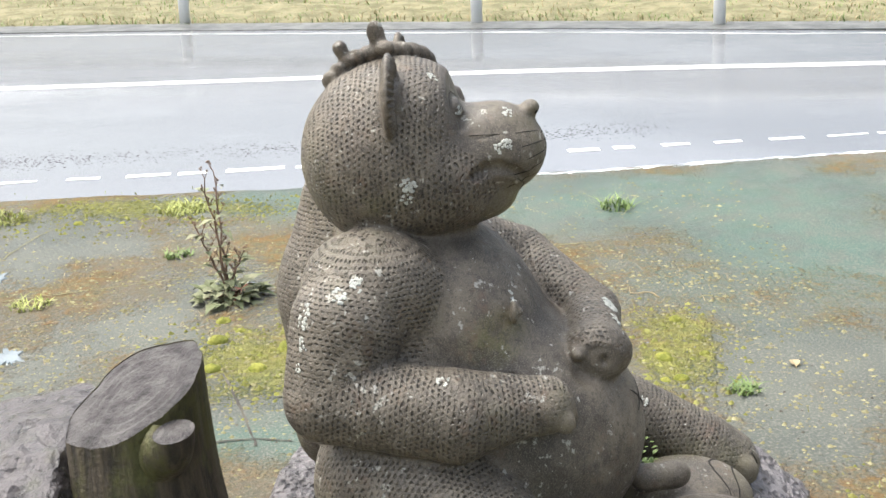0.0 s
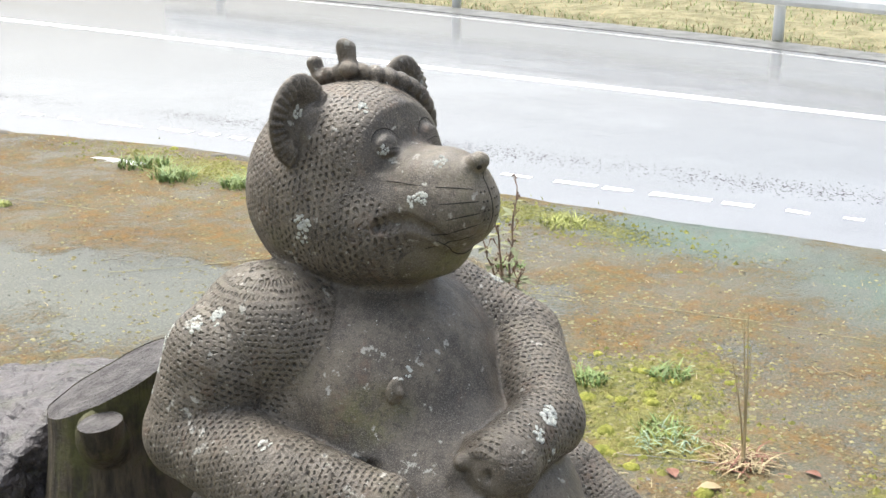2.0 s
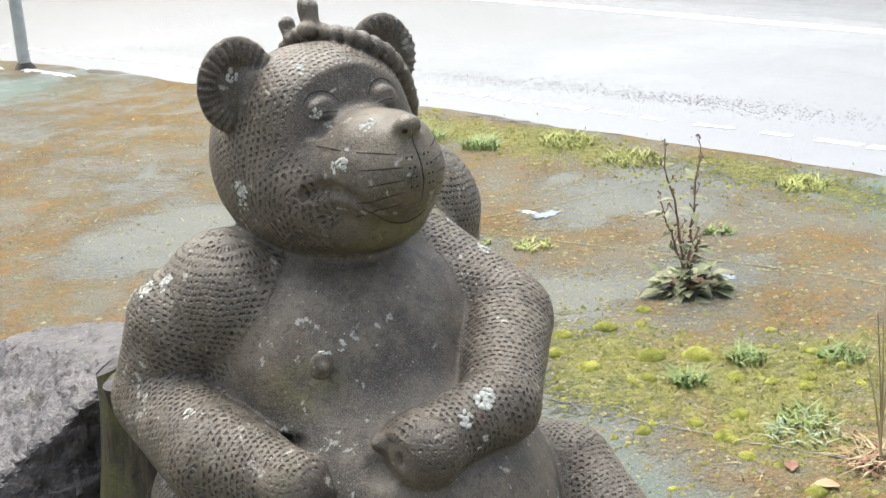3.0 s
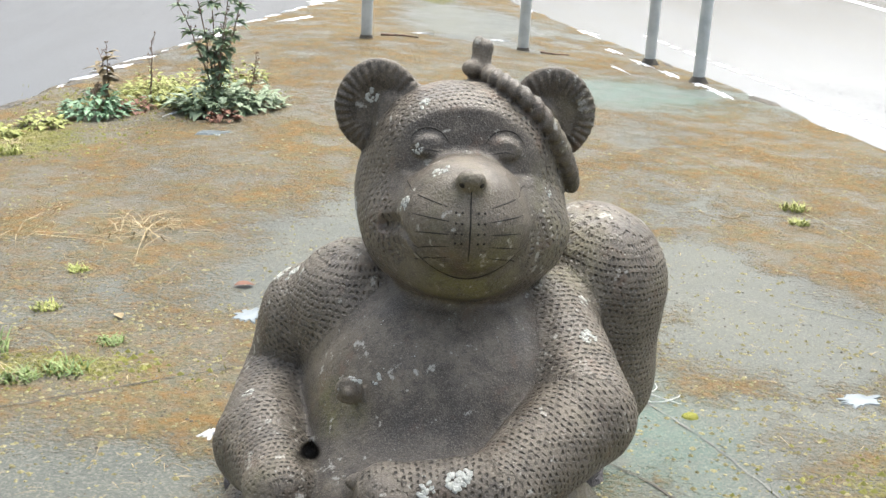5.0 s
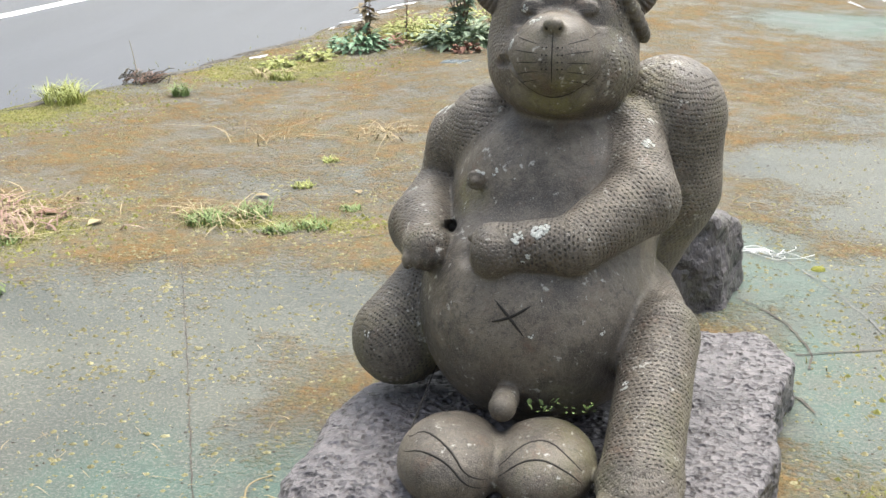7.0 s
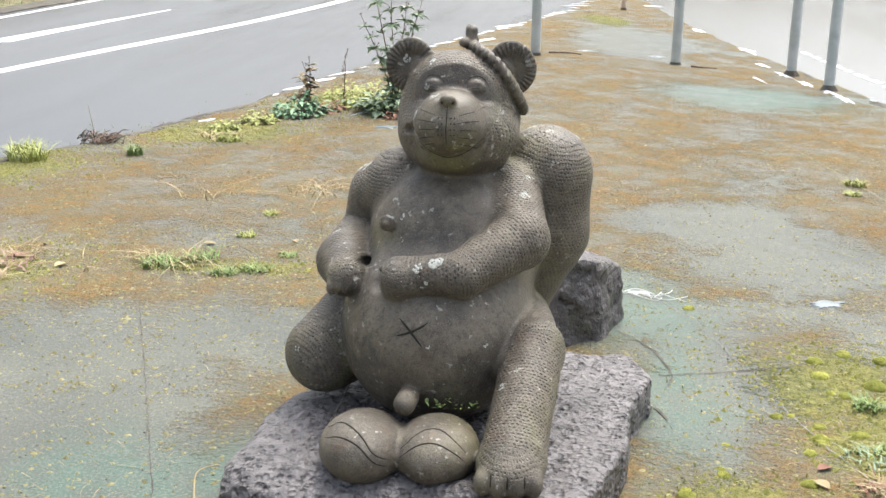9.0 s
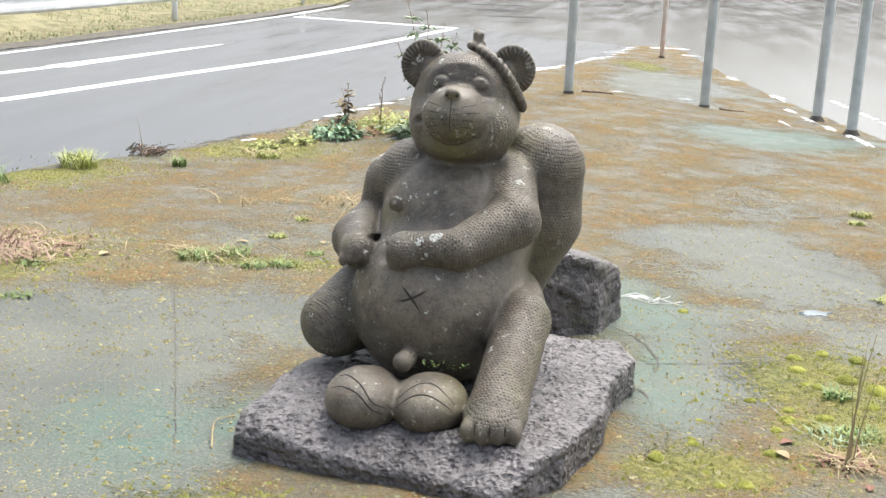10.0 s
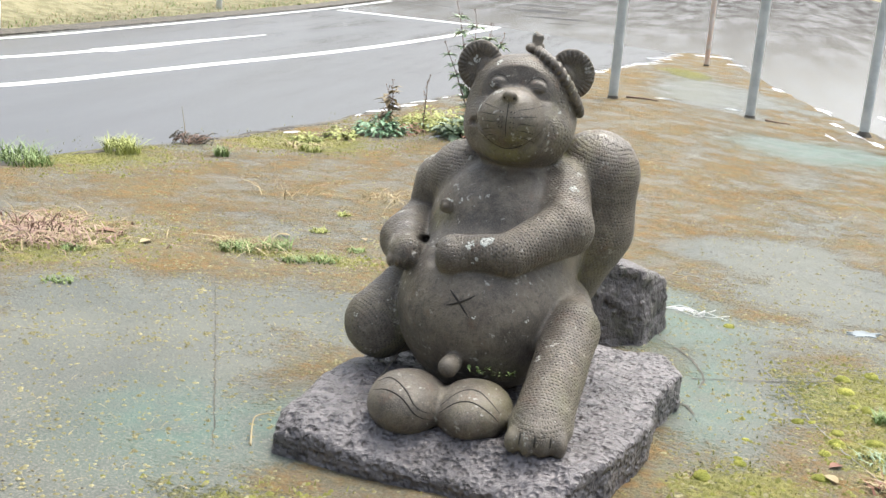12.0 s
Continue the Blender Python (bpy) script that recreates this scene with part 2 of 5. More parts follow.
VERGE = simple("winter_grass_ground", (0.14, 0.13, 0.065), (0.28, 0.255, 0.15), 3.5, 0.95, 0.03)
BLADE = simple("fresh_green_blades", (0.16, 0.25, 0.07), (0.30, 0.38, 0.13), 9, 0.55, 0.001, "island")
BLADE_DRY = simple("dry_straw_blades", (0.36, 0.28, 0.15), (0.55, 0.46, 0.28), 9, 0.8, 0.001, "island")
LEAF_GREY = simple("grey_green_leaf", (0.24, 0.33, 0.19), (0.42, 0.50, 0.34), 14, 0.6, 0.001, "island")
LEAF_BLUE = simple("blue_green_leaf", (0.16, 0.32, 0.17), (0.32, 0.48, 0.29), 14, 0.5, 0.001, "island")
LEAF_LIME = simple("yellow_green_leaf", (0.30, 0.34, 0.08), (0.52, 0.54, 0.18), 14, 0.6, 0.001, "island")
LEAF_PALE = simple("pale_withered_leaf", (0.20, 0.23, 0.11), (0.36, 0.35, 0.22), 14, 0.7, 0.001, "island")
LEAF_BROWN = simple("brown_dried_leaf", (0.20, 0.15, 0.08), (0.34, 0.27, 0.16), 14, 0.7, 0.001, "island")
CRUMB = simple("yellow_green_moss_crumb", (0.20, 0.205, 0.05), (0.36, 0.35, 0.11), 14, 0.95, 0.001, "island")
LEAF_PINK = simple("pinkish_withered_blade", (0.34, 0.20, 0.16), (0.50, 0.36, 0.29), 14, 0.8, 0.001, "island")
LEAF_DEAD = simple("dead_red_brown_leaf", (0.22, 0.09, 0.055), (0.36, 0.20, 0.14), 20, 0.7, 0.001, "island")
STEM = simple("dark_reddish_stem", (0.14, 0.09, 0.07), (0.28, 0.18, 0.13), 30, 0.7, 0.001)
MOSS = simple("yellow_green_moss", (0.20, 0.22, 0.035), (0.42, 0.41, 0.09), 35, 0.95, 0.01, "object")
MOSS_PALE = simple("pale_ochre_moss_crumb", (0.25, 0.225, 0.105), (0.43, 0.40, 0.235), 60, 0.95, 0.004, "island")
BARK_CUT = simple("weathered_sawn_wood", (0.042, 0.037, 0.037), (0.125, 0.115, 0.112), 16, 0.6, 0.02)
WATER_GREY = simple("wet_slate_flake", (0.16, 0.19, 0.20), (0.24, 0.27, 0.28), 10, 0.15, 0.001)


def bark_material():
    s = Shader("mossy_dark_bark")
    streak = s.noise(1.0, 6, 0.65, (34, 34, 5))
    c = s.mix(s.ramp(streak, 0.35, 0.65), (0.026, 0.021, 0.016), (0.10, 0.08, 0.055))
    c = s.mix(s.ramp(s.noise(7, 5, 0.7), 0.42, 0.66, 0, 0.75), c, (0.10, 0.105, 0.028))
    return s.end(c, 0.7, s.bump(s.maths("ADD", streak, s.maths("MULTIPLY", s.noise(90, 3), 0.3)), 0.02, 0.9))


BARK = bark_material()


# ---- mesh helpers ----
def mesh_object(name, verts, faces, material, parent=None, smooth=False, label=""):
    me = bpy.data.meshes.new(name)
    me.from_pydata(verts, [], faces)
    me.materials.append(material)
    if smooth:
        me.polygons.foreach_set("use_smooth", [True] * len(me.polygons))
    me.update()
    ob = new(name, me)
    if parent is not None:
        ob.parent = parent
    return tagged(ob, label)


def part(name, bm, material, parent=None, label="", smooth=False):
    me = bpy.data.meshes.new(name)
    for f in bm.faces:
        f.smooth = smooth
    bm.to_mesh(me)
    bm.free()
    me.materials.append(material)
    ob = new(name, me)
    if parent is not None:
        ob.parent = parent
    return tagged(ob, label)


def empty(name, x, y, z=0.0, turn=0.0):
    ob = new(name)
    ob.matrix_basis = pose(x, y, z, 0, 0, turn)
    ob.empty_display_size = 0.1
    return ob


def along(line, v):
    """x at the height v on a line of (v, x) pairs."""
    return float(np.interp(v, [a for a, _ in line], [b for _, b in line]))


def curve_points(points, step):
    """A polyline resampled evenly, smoothed through its points."""
    p = np.array(points, float)
    for _ in range(2):
        q = [p[0]]
        for a, b in zip(p[:-1], p[1:]):
            q += [a * 0.75 + b * 0.25, a * 0.25 + b * 0.75]
        p = np.array(q + [p[-1]])
    d = np.r_[0, np.cumsum(np.linalg.norm(np.diff(p, axis=0), axis=1))]
    n = max(2, int(d[-1] / step) + 1)
    return np.stack([np.interp(np.linspace(0, d[-1], n), d, p[:, k]) for k in range(p.shape[1])], 1)


def tube(points, radii, sides=6, closed=True):
    """Vertices and faces of a tapered tube along points."""
    p = np.array(points, float)
    r = np.broadcast_to(np.array(radii, float), (len(p),))
    t = np.gradient(p, axis=0)
    t /= np.linalg.norm(t, axis=1)[:, None] + 1e-9
    side = np.cross(t, (0.31, 0.17, 0.93))
    side /= np.linalg.norm(side, axis=1)[:, None] + 1e-9
    up = np.cross(side, t)
    verts, faces = [], []
    for k in range(len(p)):
        for a in np.linspace(0, 2 * math.pi, sides, endpoint=False):
            verts.append(tuple(p[k] + r[k] * (math.cos(a) * side[k] + math.sin(a) * up[k])))
    for k in range(len(p) - 1):
        for s in range(sides):
            a, b = k * sides + s, k * sides + (s + 1) % sides
            faces.append((a, b, b + sides, a + sides))
    if closed:
        faces += [tuple(range(sides))[::-1], tuple((len(p) - 1) * sides + s for s in range(sides))]
    return verts, faces


class Soup:
    """Gathers pieces into one mesh."""

    def __init__(self):
        self.v, self.f = [], []

    def add(self, verts, faces):
        n = len(self.v)
        self.v += [tuple(float(c) for c in q) for q in verts]
        self.f += [tuple(i + n for i in f) for f in faces]
        return self

    def make(self, name, material, parent=None, smooth=False, label=""):
        return mesh_object(name, self.v, self.f, material, parent, smooth, label)


def strip(name, points, width, z, thick, material, ragged=0.0, label="", seed=0):
    """A flat raised band along a polyline: a painted line, a kerb, a gutter."""
    rng = random.Random(seed)
    p = curve_points(points, 0.15)
    t = np.gradient(p, axis=0)
    t /= np.linalg.norm(t, axis=1)[:, None]
    side = np.stack([-t[:, 1], t[:, 0]], 1)
    widths = np.broadcast_to(np.array(width, float), (len(p),)) if np.ndim(width) == 0 else np.interp(np.linspace(0, 1, len(p)), np.linspace(0, 1, len(width)), width)
    v, f = [], []
    for k in range(len(p)):
        for sg in (-1, 1):
            q = p[k] + side[k] * sg * (widths[k] / 2 + rng.uniform(-ragged, ragged))
            v += [(q[0], q[1], z), (q[0], q[1], z + thick)]
    for k in range(len(p) - 1):
        a, b = 4 * k, 4 * k + 4
        f += [(a + 1, a + 3, b + 3, b + 1), (a, a + 1, b + 1, b), (a + 3, a + 2, b + 2, b + 3)]
    f += [(0, 2, 3, 1), (4 * len(p) - 4, 4 * len(p) - 3, 4 * len(p) - 1, 4 * len(p) - 2)]
    return tagged(mesh_object(name, v, f, material), label, "road marking" if "marking" in name else "", kind="structure")


# ---- the island between two roads ----
LEFT = [(-12, -9.0), (-6, -7.0), (-1, -5.2), (1.5, -4.2), (2.97, -3.56), (3.94, -3.24), (4.41, -2.98), (5.3, -2.64), (6.27, -2.37), (7.7, -1.98), (9.6, -1.5), (12.16, -0.76), (15.0, -0.2), (17.4, 0.13), (17.9, 0.4), (18.1, 0.7)]
RIGHT = [(-12, 5.6), (-6, 4.8), (-2.05, 4.12), (-0.36, 3.84), (1.35, 3.67), (2.6, 3.56), (4.1, 3.42), (5.46, 3.06), (6.3, 2.95), (7.2, 2.8), (7.86, 2.68), (9.1, 2.38), (10.45, 2.07), (12.3, 1.7), (15.3, 1.2), (17.0, 0.98), (17.9, 0.85), (18.1, 0.8)]
# centre x, y, half lengths, and what grows there
TEAL = [(2.5, -1.2, 0.9, 0.75), (3.3, -0.9, 0.7, 1.4), (1.8, 7.3, 1.1, 0.75), (0.8, 0.5, 0.22, 0.6), (-0.55, -0.35, 0.2, 0.3), (3.45, 0.95, 0.35, 0.7), (0.6, 1.5, 0.3, 0.6), (-0.85, -0.5, 0.35, 0.4)]
BARE = TEAL + [(-1.3, -0.1, 0.75, 0.6), (-0.8, 0.9, 0.5, 0.5), (-0.2, 3.2, 0.5, 0.6), (0.9, 11.0, 0.9, 1.7), (-1.15, -0.9, 0.6, 0.5), (1.35, 2.3, 0.6, 0.5), (1.0, 1.0, 0.35, 0.6), (1.9, 1.2, 0.5, 0.35), (2.6, 2.0, 0.5, 0.35), (1.4, -1.1, 0.5, 0.35), (0.85, -0.8, 0.4, 0.35), (-0.3, 2.6, 0.5, 0.5), (-1.5, 0.5, 0.7, 0.7), (1.0, 2.9, 0.5, 0.4), (-1.9, -0.5, 0.8, 0.9)]
YELLOW = [(1.35, 0.75, 0.4, 0.5), (1.6, 0.35, 0.55, 0.35), (1.45, 0.15, 0.4, 0.3), (3.15, 3.2, 0.35, 1.6), (3.3, 1.7, 0.3, 0.9), (1.4, -0.6, 0.45, 0.2), (-2.2, 4.9, 0.7, 0.5), (-3.2, 3.6, 0.6, 0.7), (-1.6, 6.2, 0.7, 0.7), (-0.2, -0.95, 0.6, 0.18), (0.95, -0.3, 0.3, 0.25), (-2.3, 1.5, 0.5, 0.6), (0.3, 13.6, 0.4, 1.2), (-1.2, 1.75, 0.5, 0.15)]


def patches(spots, x, y):
    """How strongly the patches cover the places (arrays)."""
    out = np.zeros_like(x)
    for cx, cy, rx, ry in spots:
        out = np.maximum(out, np.clip(1.35 - np.sqrt(((x - cx) / rx) ** 2 + ((y - cy) / ry) ** 2), 0, 1))
    return out


def ground_z(x, y):
    """The paving's gentle crown towards the tip."""
    up = min(1.0, max(0.0, (y - 1.8) / 6.0)) * (1.0 if y < 9 else max(0.35, 1 - (y - 9) * 0.11))
    return 0.155 * up * math.exp(-(((x + 0.3) / 1.55) ** 2))


def make_island():
    ys, n = np.r_[np.arange(-12, -2, 0.5), np.arange(-2, 18.11, 0.07)], 110
    x = np.array([np.linspace(along(LEFT, v), along(RIGHT, v), n) for v in ys])
    y = np.repeat(ys[:, None], n, 1)
    rag = np.array([[noise.noise((a * 2.2, b * 2.2, 0)) for a, b in zip(r, s)] for r, s in zip(x[:, [0, -1]], y[:, [0, -1]])])
    x[:, 0] += rag[:, 0] * 0.09
    x[:, -1] += rag[:, 1] * 0.06
    z = np.array([[ground_z(a, b) + 0.012 * noise.noise((a * 0.9, b * 0.9, 3)) + 0.004 * noise.noise((a * 6, b * 6, 8)) for a, b in zip(r, s)] for r, s in zip(x, y)])
    low = np.full((len(ys), 1), -0.08)
    grid = np.stack([np.hstack([x[:, :1] - 0.015, x, x[:, -1:] + 0.015]), np.hstack([y[:, :1], y, y[:, -1:]]), np.hstack([low, z, low])], -1)
    m = n + 2
    i = np.arange(len(ys) - 1)[:, None] * m + np.arange(m - 1)[None]
    faces = np.stack([i, i + 1, i + 1 + m, i + m], -1).reshape(-1, 4)
    ob = mesh_object("pavement", grid.reshape(-1, 3).tolist(), faces.tolist(), ISLAND, None, True)
    gx, gy = grid[..., 0].ravel(), grid[..., 1].ravel()
    wob = np.array([noise.fractal((a * 1.1, b * 1.1, 5.0), 0.9, 2.0, 4) for a, b in zip(gx, gy)])
    wob2 = np.array([noise.fractal((a * 1.6, b * 1.6, 15.0), 0.9, 2.0, 4) for a, b in zip(gx, gy)])
    bare = patches(BARE, gx + 0.25 * wob, gy + 0.25 * wob2)
    masks = {"teal": patches(TEAL, gx + 0.2 * wob2, gy + 0.2 * wob), "moss": np.clip(0.74 + 0.4 * wob - 0.68 * bare, 0, 1), "yellow": patches(YELLOW, gx + 0.2 * wob, gy + 0.15 * wob2) * 0.8}
    for key, value in masks.items():
        ob.data.attributes.new(key, "FLOAT", "POINT").data.foreach_set("value", value.astype(np.float32))
    return tagged(ob, "grey-green coated paving grown over with brown and yellow moss", "pavement", kind="structure")


make_island()


def plate(name, outline, z, material, label, category):
    bm = bmesh.new()
    top = bm.faces.new([bm.verts.new((x, y, z)) for x, y in outline])
    bmesh.ops.triangulate(bm, faces=[top])
    return tagged(part(name, bm, material), label, category, kind="structure")


# ---- ground to the horizon, roads, markings ----
FAR_A = [(7.6, -60), (8.0, -12), (8.6, -3.6), (9.45, -0.7), (9.75, 0.9), (10.25, 3.5), (10.45, 5.4), (10.8, 8.5), (10.9, 14), (10.4, 40), (10.0, 90)]
FAR_B = [(-14.5, -20), (-11.0, 0), (-8.7, 6.5), (-7.85, 9.9), (-7.6, 14.4), (-7.35, 21.0), (-7.45, 27.0), (-9.0, 40), (-12.0, 90)]
plate("ground", [(-900, -900), (900, -900), (900, 900), (-900, 900)], -0.16, VERGE, "winter grass and earth stretching to the distance", "ground")
plate("road_main", FAR_A + [(-12.0, 90), (-9.0, 40), (-7.4, 27), (-7.3, 21), (-2, 10), (-9, 0), (-14, -60)], -0.022, ASPHALT, "wet grey asphalt road with bright sky reflections", "road")
plate("road_side", FAR_B[:6] + [(-7.0, 21.5), (-3.4, 20.9), (0.5, 18.0)] + [(b + 0.1, a) for a, b in reversed(LEFT[:14])] + [(-11.5, -20)], -0.018, ASPHALT_DARK, "wet dark newer asphalt of the side road", "road")
strip("road_marking_1", [(-10.0, -6), (-7.1, 2.0), (-5.44, 6.2), (-4.99, 8.81), (-4.22, 12.6), (-3.8, 16.0), (-3.44, 20.3)], 0.17, -0.0185, 0.003, LINE_PAINT, 0.004, "solid white line along the dark side road", 1)
strip("road_marking_2", [(-8.9, 2.5), (-6.62, 8.1), (-6.3, 9.84)], 0.15, -0.0185, 0.003, LINE_PAINT, 0.004, "white lane line on the dark side road", 2)
strip("road_marking_3", [(-6.3, 9.84), (-6.12, 11.4), (-5.79, 14.06)], (0.30, 0.03), -0.0185, 0.003, LINE_PAINT, 0.003, "tapering white line end on the dark side road", 3)
strip("road_marking_4", [(-6.87, 21.5), (-4.85, 21.0), (-3.4, 20.6)], 0.28, -0.0185, 0.003, LINE_PAINT, 0.01, "white line across the mouth of the side road", 4)
strip("road_marking_5", [(-12.2, -6), (-8.4, 6.6), (-7.6, 9.9), (-7.4, 14.4), (-7.12, 20.8), (-7.2, 27)], 0.1, -0.0185, 0.003, LINE_PAINT, 0.006, "thin worn white edge line by the grass verge", 5)
strip("road_marking_6", [(6.6, -14), (6.9, -5), (7.0, -2.95), (7.14, -0.6), (7.12, 1.6), (7.06, 3.7), (7.02, 6.2), (6.97, 9.2), (6.8, 13.5), (6.3, 30)], 0.16, -0.0225, 0.003, LINE_PAINT, 0.006, "solid white centre line on the wet road", 6)
strip("road_marking_7", [(7.7, -14), (8.35, -3.6), (9.2, -0.7), (9.5, 0.9), (10.0, 3.5), (10.2, 5.4), (10.55, 8.5), (10.6, 13)], 0.03, -0.0225, 0.003, LINE_PAINT, 0.012, "thin worn white edge line beside the gutter", 7)
strip("gutter_1", [(7.8, -30), (8.25, -12), (8.85, -3.6), (9.7, -0.7), (10.0, 0.9), (10.5, 3.5), (10.7, 5.4), (11.05, 8.5), (11.15, 14), (10.65, 40)], 0.5, -0.10, 0.085, CONCRETE, 0.02, "dark damp concrete gutter beside the road", 8)
strip("gutter_2", [(-12.9, -6), (-9.1, 6.3), (-8.1, 10.0), (-7.85, 14.5), (-7.6, 21), (-7.7, 27)], 0.45, -0.10, 0.088, KERB_DIRT, 0.05, "dark silt along the edge of the verge", 9)

# the worn broken edge line nearest the island
rng = random.Random(11)
edge = curve_points([(5.2, -6), (4.66, -2.25), (4.44, -0.42), (4.2, 1.2), (4.04, 2.6), (3.96, 3.4), (3.85, 4.5), (3.6, 5.8), (3.3, 7.4), (2.95, 9.2), (2.5, 12)], 0.02)
k = 0
while k < len(edge) - 30:
    n = rng.randint(6, 20)
    a = edge[k : k + n : max(1, n // 4)]
    strip("road_marking_8", a, rng.uniform(0.04, 0.075), -0.0225, 0.003, LINE_PAINT, 0.012, "worn piece of a broken white edge line", k)
    k += n + rng.randint(1, 7)


def make_verge(name, line, out, rise, seed):
    """The grassy bank behind a guard rail: a strip that climbs away from the road, its upper slope added."""
    p = curve_points(line, 0.5)
    t = np.gradient(p, axis=0)
    t /= np.linalg.norm(t, axis=1)[:, None]
    side = np.stack([-t[:, 1], t[:, 0]], 1) * out
    cols = [(0.0, -0.12), (0.15, -0.03), (0.5, 0.0), (1.0, 0.03), (1.6, 0.10 * rise), (2.5, 0.45 * rise), (4, 1.2 * rise), (7, 2.7 * rise), (12, 4.6 * rise), (20, 6.5 * rise), (30, 7.5 * rise)]
    v, f = [], []
    for q, s in zip(p, side):
        for d, h in cols:
            w = noise.fractal((q[0] * 0.7 + d, q[1] * 0.7, seed), 0.9, 2, 4)
            # the steep added rise tapers beyond y 13 so the road there mirrors sky
            h = h if rise < 1 or d < 1.5 else h * float(np.interp(q[1], (13, 21), (1.0, 0.25)))
            v.append((q[0] + s[0] * d, q[1] + s[1] * d, h + 0.06 * w * min(1, 0.3 + d)))
    m = len(cols)
    for a in range(len(p) - 1):
        for b in range(m - 1):
            i = a * m + b
            f.append((i, i + m, i + m + 1, i + 1) if out > 0 else (i, i + 1, i + m + 1, i + m))
    return tagged(mesh_object(name, v, f, VERGE, None, True), "grassy winter bank behind the guard rail with an added unseen rise", "verge", kind="structure")


VERGE_A = [(7.95, -40), (8.4, -12), (9.05, -3.6), (9.92, -0.7), (10.2, 0.6), (10.72, 3.6), (10.95, 5.4), (11.3, 8.5), (11.4, 14), (10.9, 60)]
VERGE_B = [(-14.0, -9), (-9.35, 6.3), (-8.3, 10.0), (-8.08, 14.5), (-7.85, 21), (-7.9, 27.5), (-8.9, 36), (-12, 60)]
make_verge("verge_1", VERGE_A, -1, 0.2, 1.0)
# unseen height added here to darken the reflection in the side road
make_verge("verge_2", VERGE_B, 1, 1.5, 2.0)


def blades(count, place, height, lean, width, seed, flat=0.0):
    """Curved tapering grass blades as one soup. place(rng) gives a root."""
    rng, soup = random.Random(seed), Soup()
    for _ in range(count):
        x, y, z = place(rng)
        h, a, w = height * rng.uniform(0.5, 1.2), rng.uniform(0, 2 * math.pi), width * rng.uniform(0.6, 1.3)
        l = h * lean * rng.uniform(0.2, 1.5)
        dx, dy = math.cos(a), math.sin(a)
        v = []
        for q in (0.0, 0.4, 0.75, 1.0):
            cx, cy, cz = x + dx * l * q * q, y + dy * l * q * q, z + h * (q - flat * q * q) - 0.005
            ww = w * (1 - q) ** 0.7 + 0.0003
            v += [(cx - dy * ww, cy + dx * ww, cz), (cx + dy * ww, cy - dx * ww, cz)]
        soup.add(v, [(0, 1, 3, 2), (2, 3, 5, 4), (4, 5, 7, 6)])
    return soup


def verge_root(line, out, far):
    p = curve_points(line, 0.25)

    def place(r):
        i = r.randrange(1, len(p) - 1)
        t = p[i + 1] - p[i - 1]
        s = np.array((-t[1], t[0])) / np.hypot(*t) * out
        d = far * r.random() ** 1.2 + 0.08
        q = p[i] + s * d + np.array((r.uniform(-0.15, 0.15), r.uniform(-0.15, 0.15)))
        return q[0], q[1], -0.03 + (0.03 * d if d < 1.2 else 0.04 + 0.2 * (d - 1.2))
    return place


near_a = [(8.6, -9), (9.05, -3.6), (9.92, -0.7), (10.2, 0.6), (10.72, 3.6), (10.95, 5.4), (11.3, 8.5), (11.4, 13)]
near_b = [(-9.35, 6.3), (-8.3, 10.0), (-8.08, 14.5), (-7.85, 21), (-7.9, 27.5), (-8.9, 36)]
for line, out, seed in ((near_a, -1, 5), (near_b, 1, 6)):
    tagged(blades(3600, verge_root(line, out, 2.6), 0.11, 1.1, 0.006, seed, 0.35).make("verge_grass", BLADE_DRY), "dry straw-coloured grass on the bank", "grass", kind="stuff")
    tagged(blades(6000, verge_root(line, out, 2.6), 0.08, 0.9, 0.006, seed + 10, 0.3).make("verge_grass", BLADE), "short green grass on the bank", "grass", kind="stuff")


# ---- guard rails ----
def beam_profile():
    """Outline of a W-shaped guard rail beam, depth and height."""
    return [(0.0, 0.175), (0.02, 0.165), (0.045, 0.13), (0.045, 0.075), (0.01, 0.035), (0.0, 0.0), (0.01, -0.035), (0.045, -0.075), (0.045, -0.13), (0.02, -0.165), (0.0, -0.175)]


